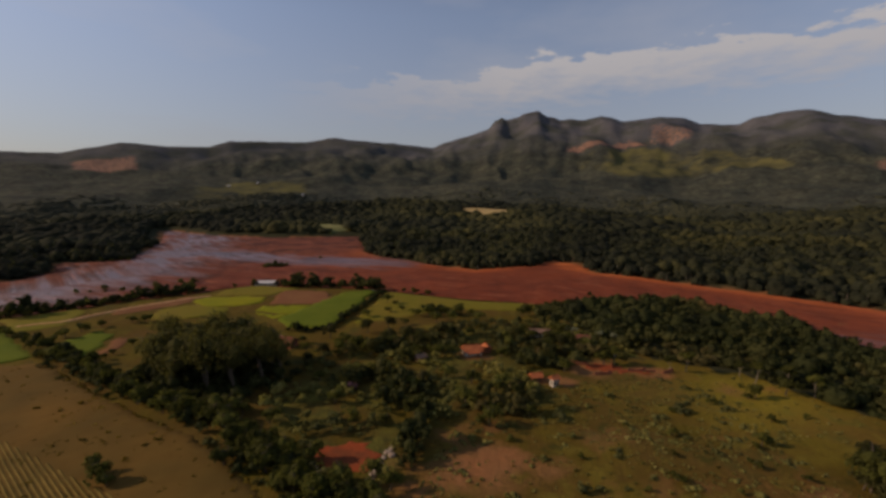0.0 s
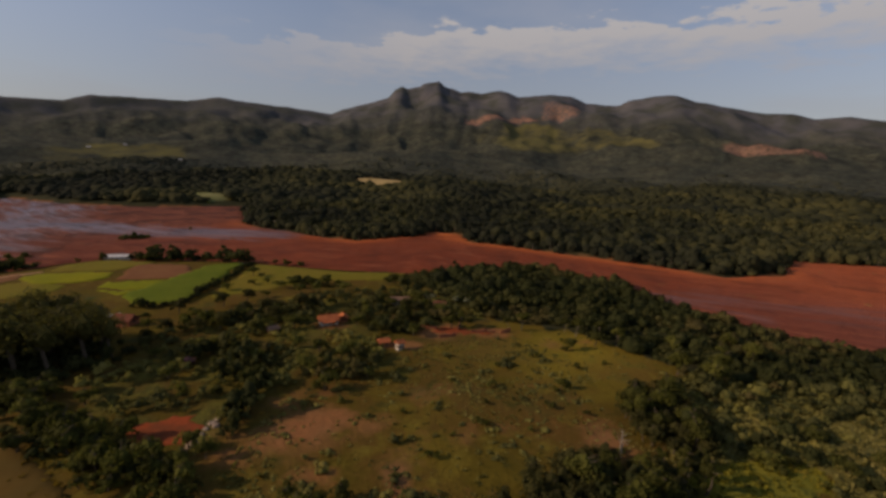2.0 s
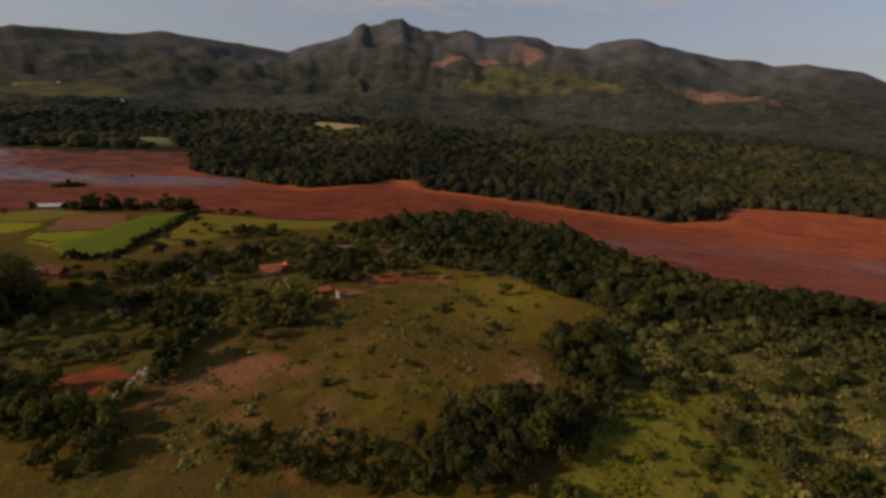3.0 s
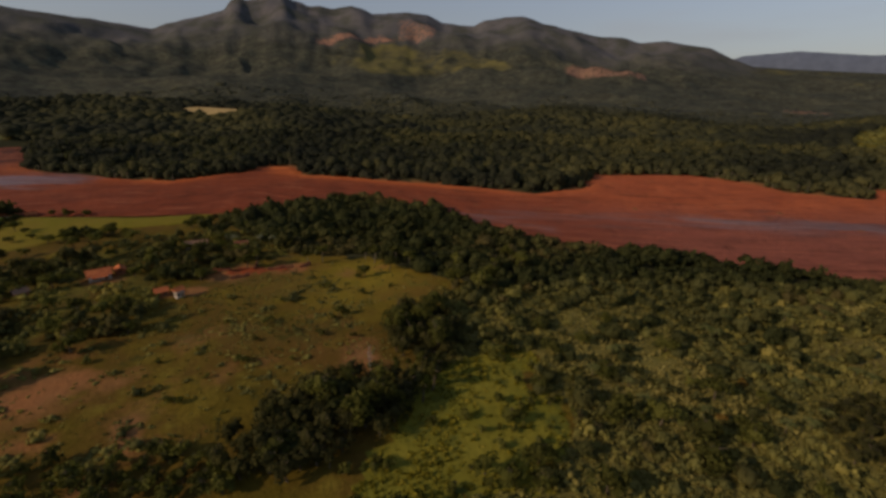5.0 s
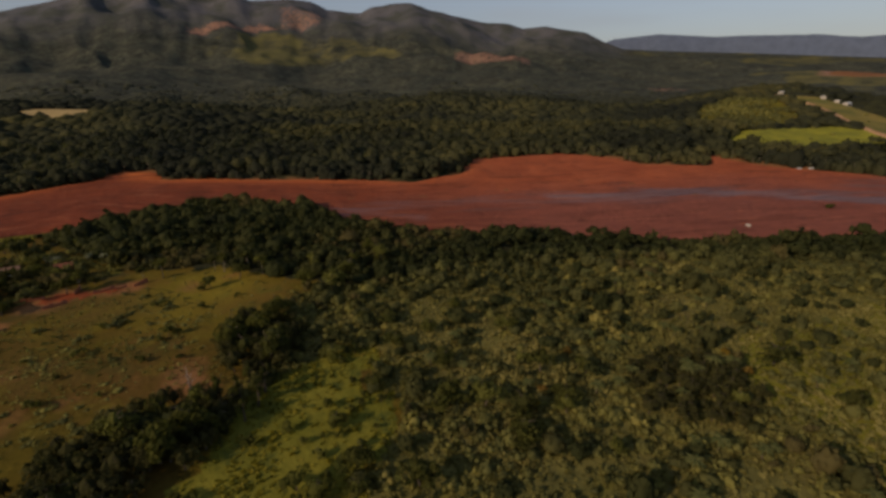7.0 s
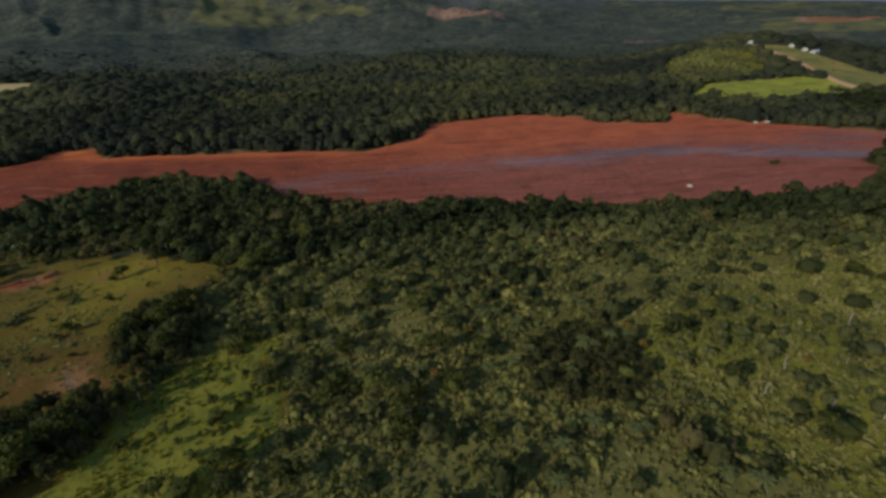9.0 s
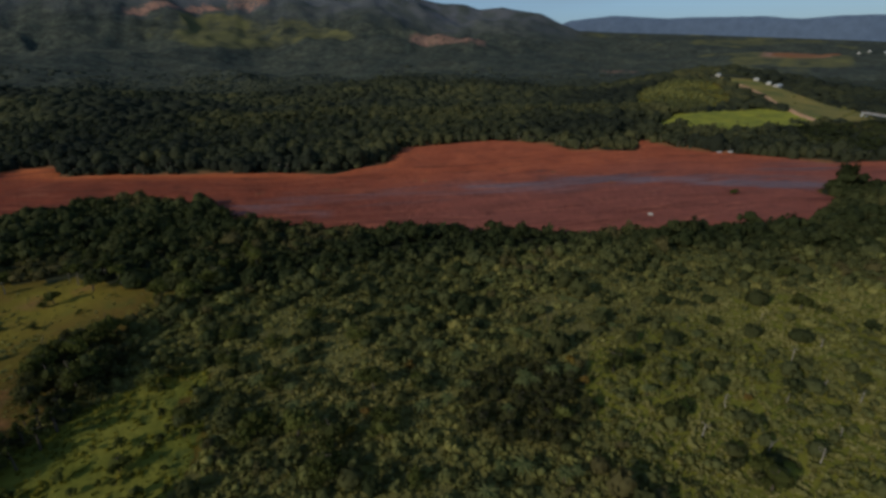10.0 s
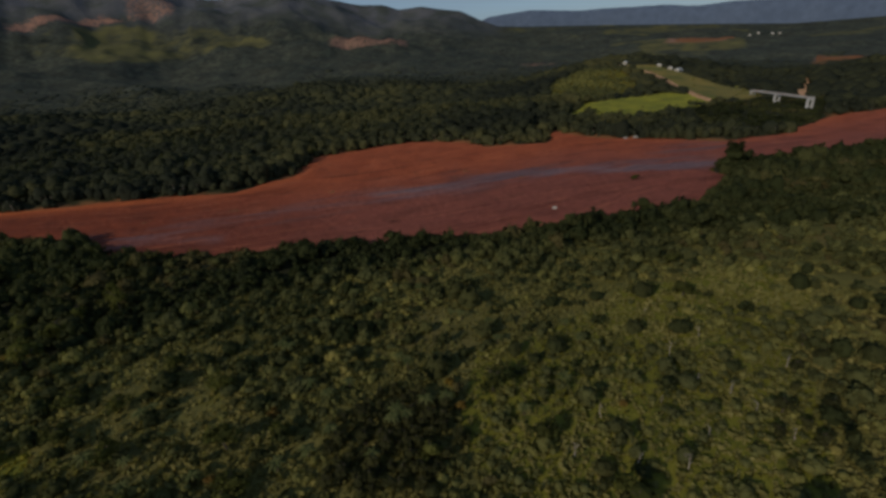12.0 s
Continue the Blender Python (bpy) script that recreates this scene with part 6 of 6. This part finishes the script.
# ---------------------------------------------------------------- houses
def roof_bm(w, d, rise, over, hip=0.0):
    """A pitched roof of two thick slopes, hipped by that much at the ends."""
    bm = bmesh.new()
    W, D, t = w / 2 + over, d / 2 + over, 0.22
    drop = -over * rise / (d / 2)
    lower = [bm.verts.new(p) for p in ((-W, -D, drop), (W, -D, drop), (W, D, drop), (-W, D, drop))]
    ridge = [bm.verts.new(p) for p in ((-W + hip, 0, rise), (W - hip, 0, rise))]
    upper = [bm.verts.new((v.co.x, v.co.y, v.co.z + t)) for v in lower]
    top = [bm.verts.new((v.co.x, v.co.y, v.co.z + t)) for v in ridge]
    for a, b, c, e in ((0, 1, 1, 0), (2, 3, 0, 1)):
        bm.faces.new((upper[a], upper[b], top[c], top[e]))
        bm.faces.new((lower[b], lower[a], ridge[e], ridge[c]))
    bm.faces.new((upper[1], upper[2], top[1]))
    bm.faces.new((upper[3], upper[0], top[0]))
    bm.faces.new((lower[2], lower[1], ridge[1]))
    bm.faces.new((lower[0], lower[3], ridge[0]))
    for i in range(4):
        bm.faces.new((lower[i], lower[(i + 1) % 4], upper[(i + 1) % 4], upper[i]))
    bmesh.ops.recalc_face_normals(bm, faces=bm.faces)
    return bm


def wall_bm(w, d, h, rise, thick=0.25):
    """Four walls with gables, thick and open inside."""
    bm = bmesh.new()

    def loop(W, D):
        lo = [bm.verts.new(p) for p in ((-W, -D, -1.2), (W, -D, -1.2), (W, D, -1.2), (-W, D, -1.2))]
        hi = [bm.verts.new((v.co.x, v.co.y, h)) for v in lo]
        g = [bm.verts.new((W, 0, h + rise * 0.96)), bm.verts.new((-W, 0, h + rise * 0.96))]
        return lo, hi, g

    o, i = loop(w / 2, d / 2), loop(w / 2 - thick, d / 2 - thick)
    for (lo, hi, g) in (o, i):
        for k in range(4):
            bm.faces.new((lo[k], lo[(k + 1) % 4], hi[(k + 1) % 4], hi[k]))
        bm.faces.new((hi[1], hi[2], g[0]))
        bm.faces.new((hi[3], hi[0], g[1]))
    for k in (0, 2):
        bm.faces.new((o[1][k], o[1][k + 1], i[1][k + 1], i[1][k]))
    for a, g in ((1, 0), (3, 1)):
        b = (a + 1) % 4
        bm.faces.new((o[1][a], o[2][g], i[2][g], i[1][a]))
        bm.faces.new((o[2][g], o[1][b], i[1][b], i[2][g]))
    bmesh.ops.recalc_face_normals(bm, faces=bm.faces)
    return bm


def window_part(parent, x, y, z, w, h, along_x):
    size = (w, 0.12, h) if along_x else (0.12, w, h)
    f = part("window", box_bm(size, (x, y, z)), WOOD, parent)
    inner = (w - 0.22, 0.16, h - 0.22) if along_x else (0.16, w - 0.22, h - 0.22)
    part("pane", box_bm(inner, (x, y, z)), GLASS_DARK, f, "dark glass pane")
    return f


def house(x, y, turn, w, d, h, rise, wall, roof, label, name="house", hip=0.0, group="", porch=False):
    t = thing(name, label, "house", Matrix.Translation((x, y, height(x, y) + 0.1)) @ pose(0, 0, 0, 0, 0, turn), group)
    part("wall", wall_bm(w, d, h, 0.0 if hip else rise), wall, t)
    r = part("roof", roof_bm(w, d, rise, 0.7, hip), roof, t)
    r.location = (0, 0, h + 0.02)
    ridge = part("ridge_cap", box_bm((max(0.5, w + 1.2 - 2 * hip), 0.35, 0.2), (0, 0, rise + 0.26), 0.05), roof, r)
    n = max(2, int(w / 3.5))
    for s in (-1, 1):
        for i in range(n):
            wx = -w / 2 + (i + 0.5) * w / n
            if s < 0 and i == n // 2:
                dr = part("door", box_bm((1.0, 0.14, 2.1), (wx, s * d / 2, 1.05)), WOOD, t, "dark wooden door")
            else:
                window_part(t, wx, s * d / 2, 1.6, 1.2, 1.1, True)
    for s in (-1, 1):
        window_part(t, s * w / 2, 0, 1.6, 1.2, 1.1, False)
    if porch:
        part("porch_roof", box_bm((w * 0.7, 2.6, 0.14), (0, -d / 2 - 1.3, h - 0.35), 0.03), roof, t)
        for s in (-1, 0, 1):
            part("porch_post", box_bm((0.16, 0.16, h - 0.3), (s * w * 0.32, -d / 2 - 2.4, (h - 0.3) / 2)), WOOD, t)
    return t


def build_houses():
    house(19, 237, 12, 9, 7, 2.7, 2.0, LIME, TILE, "farmhouse with a bright orange clay-tiled roof among dark trees", "farmhouse", porch=True)
    house(27, 241, 100, 5, 4, 2.4, 1.2, BRICK, TILE, "small outbuilding with orange tiles beside the farmhouse", "outbuilding")
    house(-83, 248, -20, 10, 7, 3.0, 2.2, BRICK, OLD_TILE, "farmhouse with a dark red tiled roof under the grove", "farmhouse")
    house(-90, 252, 60, 6, 5, 2.6, 1.2, LIME, SHEET, "small white outhouse with a pale roof", "outbuilding")
    house(62, 269, -6, 11, 5.5, 2.7, 1.2, LIME, WORN_SHEET, "long low house with a faded brownish roof in the trees", "long_house")
    house(85, 258, -10, 6.5, 6, 2.7, 1.4, BRICK, OLD_TILE, "brick house with a weathered red roof", "brick_house")
    house(53, 197, 25, 3.2, 2.6, 3.8, 0.8, LIME, TILE, "tall narrow hut with whitewashed walls and red tiles", "hut")
    house(46, 203, 10, 4.5, 4, 2.4, 1.0, BRICK, TILE, "little red brick shed beside the hut", "brick_shed")
    house(-163, 433, 4, 19, 7, 2.6, 1.4, LIME, SHEET, "long white shed with a pale metal roof by the mud", "farm_shed")
    house(-72, 416, 12, 8, 6, 2.6, 1.4, BRICK, TILE, "red-roofed house at the edge of the mud", "brick_house")
    house(-58, 414, -8, 7, 6, 2.6, 1.4, LIME, TILE, "small tiled house standing against the mud", "cottage")
    house(-44, 412, 10, 6, 5, 2.5, 1.2, BRICK, TILE, "half-buried brick cottage at the mud's edge", "cottage")
    house(-8, 226, 30, 4.5, 4, 2.4, 1.0, BRICK, WORN_SHEET, "little rusty-roofed shed in the garden", "garden_shed")
    # white houses along the crest of the far hill
    for a, r, turn, w in ((73.0, 1232, 10, 22), (76.4, 1205, 15, 12), (77.5, 1190, 5, 10), (78.3, 1182, -10, 20)):
        x, y = polar(a, r)
        house(x, y, turn, w, 9, 3.6, 1.8, LIME, SHEET, "white house with a pale roof on the grassy crest", "hilltop_house", group="houses on the crest")
    for a, r, turn, w in ((84.2, 3650, 10, 16), (84.9, 3690, -5, 13), (86.0, 3660, 20, 22), (86.6, 3640, 0, 18)):
        x, y = polar(a, r)
        house(x, y, turn, w, 12, 6, 3, LIME, SHEET, "far white building on the wooded plain", "distant_building", group="buildings on the plain")
    for x, y, w in ((-1041, 2302, 16), (-939, 2403, 13), (-573, 1945, 11)):
        house(x, y, 15, w, 9, 5, 2, LIME, SHEET, "pale building on the distant hillside", "distant_building", group="buildings on the hillside")
    # low ruined walls round the bare yards
    for x, y, turn, l in ((72, 223, -12, 13), (88, 222, 70, 9), (100, 214, -4, 14), (80, 210, 8, 10), (112, 213, 20, 7)):
        w = thing("ruined_wall", "broken red brick wall round a bare yard", "wall", Matrix.Translation((x, y, height(x, y))) @ pose(0, 0, 0, 0, 0, turn), "ruined yard walls")
        rs = np.random.RandomState(int(x))
        for i in range(int(l / 2.2)):
            hh = 0.9 + 1.3 * rs.rand()
            part("wall_section", box_bm((2.1, 0.3, hh + 0.6), (-l / 2 + 1.1 + i * 2.2, 0, hh / 2 - 0.3), 0.04), BRICK, w)


def rock_bm(rs, r):
    bm = bmesh.new()
    bmesh.ops.create_icosphere(bm, subdivisions=2, radius=r)
    k = Vector(rs.rand(3) * 40)
    for v in bm.verts:
        v.co *= 1 + 0.35 * noise.noise(v.co / r * 1.4 + k)
        v.co.z *= 0.6
    return bm


def build_bridge():
    """The railway viaduct, broken off over the mud."""
    a, b = Vector((960, -66, 17.5)), Vector((1092, 13, 18.2))
    d = b - a
    turn = math.degrees(math.atan2(d.y, d.x))
    t = thing("broken_viaduct", "pale concrete railway viaduct broken off above the mud", "bridge", Matrix.Translation(a) @ pose(0, 0, 0, 0, 0, turn))
    l = d.length
    deck = part("deck", box_bm((l + 3, 6.0, 0.8), (l / 2 - 1, 0, -0.05), 0.1), CONCRETE, t)
    for s in (-1, 1):
        part("girder", box_bm((l + 1, 0.9, 1.0), (l / 2, s * 2.0, -0.94), 0.06), CONCRETE, t)
        part("parapet", box_bm((l + 2, 0.2, 0.4), (l / 2 - 1, s * 2.8, 0.55), 0.03), CONCRETE, deck)
        part("rail", box_bm((l, 0.09, 0.16), (l / 2, s * 0.8, 0.44)), BRICK, deck, "rusty steel rail")
    for at in (1.5, 0.52 * l, l - 4):
        base = height(*(a + d * (at / l))[:2]) - 17.5 - 2.5 if at < l - 5 else -6
        p = part("pier", box_bm((3.2, 9.0, 1.6), (at, 0, -2.24), 0.1), CONCRETE, t)
        for s in (-1, 1):
            part("column", box_bm((2.6, 2.4, -2.7 - base), (at, s * 3.1, (base - 2.7) / 2), 0.12), CONCRETE, p)
        if base < -10:
            part("cross_beam", box_bm((1.6, 6.0, 1.2), (at, 0, -11), 0.08), CONCRETE, p)
            part("footing", box_bm((5, 11, 1.6), (at, 0, base + 0.6), 0.1), CONCRETE, p)


def build_debris():
    rs = np.random.RandomState(41)
    # a broken roof and planks at the far bank
    for x, y, turn, w in ((706, 95, 20, 9), (713, 86, -30, 5)):
        t = thing("wreckage", "torn sheet roofing and planks stranded on the mud", "wreckage", Matrix.Translation((x, y, 0.4)) @ pose(0, 0, 0, 6, -8, turn))
        part("roof_sheet", box_bm((w, 4, 0.2), (0, 0, 0.6), 0.03), SHEET, t)
        part("plank", box_bm((w * 0.9, 0.4, 0.3), (0.5, 2.4, 0.3), 0.03, 12), WOOD, t)
        part("plank", box_bm((w * 0.6, 0.4, 0.3), (-0.5, -2.6, 0.3), 0.03, -20), WOOD, t)
    t = thing("stranded_tank", "white tank half sunk in the mud", "tank", Matrix.Translation((432, 56, 0.2)) @ pose(0, 0, 0, 0, 20, 40))
    bm = bmesh.new()
    bmesh.ops.create_cone(bm, cap_ends=True, segments=16, radius1=1.2, radius2=1.2, depth=2.6, matrix=pose(0, 0, 0.6, 90, 0, 0))
    bmesh.ops.bevel(bm, geom=bm.edges[:], offset=0.15, segments=1, affect="EDGES")
    part("shell", bm, LIME, t)
    # clods and drifted brush all over the flow
    x, y = -600 + 1500 * rs.rand(2600), -200 + 1250 * rs.rand(2600)
    k = inside(MUD_PLAN, x, y) & (nearest(MUD_PLAN, x, y, True)[0] > 8) & (rs.rand(2600) < smooth(0.4, 0.62, fbm(x, y, 120, 3, 1)))
    x, y = x[k], y[k]
    size = 0.6 + 1.5 * rs.rand(len(x)) ** 3
    V, F, T = spread(LUMP, x, y, np.full(len(x), 0.25), size * 1.6, size * 0.7, rs.rand(len(x)), rs)
    tagged(new("mud_clods", mesh_of("mud_clods", V, F, PLOUGHED, {"tint": T})), "clods and drifted lumps scattered over the mud", "clods", kind="stuff")
    # rubble and stones by the red yard
    stones = [(-15, 141), (-16, 138), (-16.5, 135), (-17.5, 132), (-18, 129), (-14, 143.5), (-19, 126.5), (-13.5, 139.5), (-17, 130)]
    models = []
    for i, (sx_, sy_) in enumerate(stones):
        if i < 4:
            t = thing("boulder", "pale lichened boulder in a line beside the red yard", "boulder", Matrix.Translation((sx_, sy_, height(sx_, sy_) + 0.2)), "boulders by the yard")
            part("stone", rock_bm(rs, 0.9 + 0.5 * rs.rand()), STONE, t)
            models.append(t)
        else:
            copy_thing(models[i % 4], Matrix.Translation((sx_, sy_, height(sx_, sy_) + 0.2)) @ pose(0, 0, 0, 0, 0, 70 * i))


build_houses()
build_bridge()
build_debris()


# ---------------------------------------------------------------- palms and snags
def palm(rs):
    t = thing("palm", "small palm with arching grey-green fronds in the scrub", "palm", group="palms in the scrub")
    h = 3.4
    part("trunk", trunk_bm(rs, h, 0.16, 0), BARK, t)
    for k in range(11):
        a = k / 11 * 6.2832 + rs.rand() * 0.4
        bm = bmesh.new()
        n, l, up = 6, 2.3 + 0.5 * rs.rand(), 0.3 + 0.8 * rs.rand()
        prev = None
        for i in range(n + 1):
            f = i / n
            c = Vector((math.cos(a) * l * f, math.sin(a) * l * f, h + up * l * 0.6 * f - 1.1 * l * f * f * 0.6))
            w = 0.34 * math.sin(math.pi * min(1, 0.12 + f * 0.9)) + 0.03
            s = Vector((-math.sin(a), math.cos(a), 0)) * w
            row = [bm.verts.new(c - s - Vector((0, 0, w * 0.5))), bm.verts.new(c), bm.verts.new(c + s - Vector((0, 0, w * 0.5)))]
            if prev:
                bm.faces.new((prev[0], row[0], row[1], prev[1]))
                bm.faces.new((prev[1], row[1], row[2], prev[2]))
            prev = row
        part("frond", bm, PALM_LEAF, t)
    return t


def build_palms():
    rs = np.random.RandomState(51)
    spots = np.random.RandomState(77)
    more = [(a, b) for a, b in zip(165 + 150 * spots.rand(70), -45 + 125 * spots.rand(70)) if b > np.interp(a, [125, 200, 260, 400], [10, -60, -80, -120]) and not inside(DOME, np.array([a]), np.array([b]))[0]]
    plant_trees([palm(rs) for _ in range(3)], more[:34] + [(278, 11), (206, 19), (214, 4), (199, 22), (235, 4), (271, 3), (283, -20), (228, 9), (239, 0), (186, 37), (262, -24), (290, -12), (246, -20), (223, 40), (198, -6)], (0.8, 1.25), 6)
    snags = []
    for _ in range(3):
        t = thing("snag", "pale bare snag standing in the scrub", "dead tree", group="snags")
        part("trunk", trunk_bm(rs, 3.6, 0.14, 3, 0.06, 0.5), DEADWOOD, t)
        snags.append(t)
    plant_trees(snags, [(281, -62), (277, -68), (245, -49), (271, -76), (281, -54), (255, -37), (290, -45), (301, -73), (312, -32), (301, -30), (262, -60), (268, -48), (250, -58), (240, -36), (305, -50)], (0.7, 1.3), 7)
    pale = [make_tree(rs, "cecropia", "silvery pale-leaved tree among the houses", 7.0, 2.4, 6, 26, 0.5, 0.35, SILVER, "silver-leaved trees") for _ in range(2)]
    plant_trees(pale, [(79, 271), (82, 268), (96, 262), (102, 258)], (0.8, 1.1), 8)
    yellow = [make_tree(rs, "flowering_bush", "yellow-ochre bush in the scrub", 3.2, 1.7, 5, 26, 0.4, 0.05, OCHRE, "ochre bushes", 3) for _ in range(2)]
    plant_trees(yellow, [(188, 33), (242, 0), (180, 30), (239, -4), (246, 4), (262, -40), (-34, 191), (210, 40)], (0.8, 1.3), 9)


build_palms()
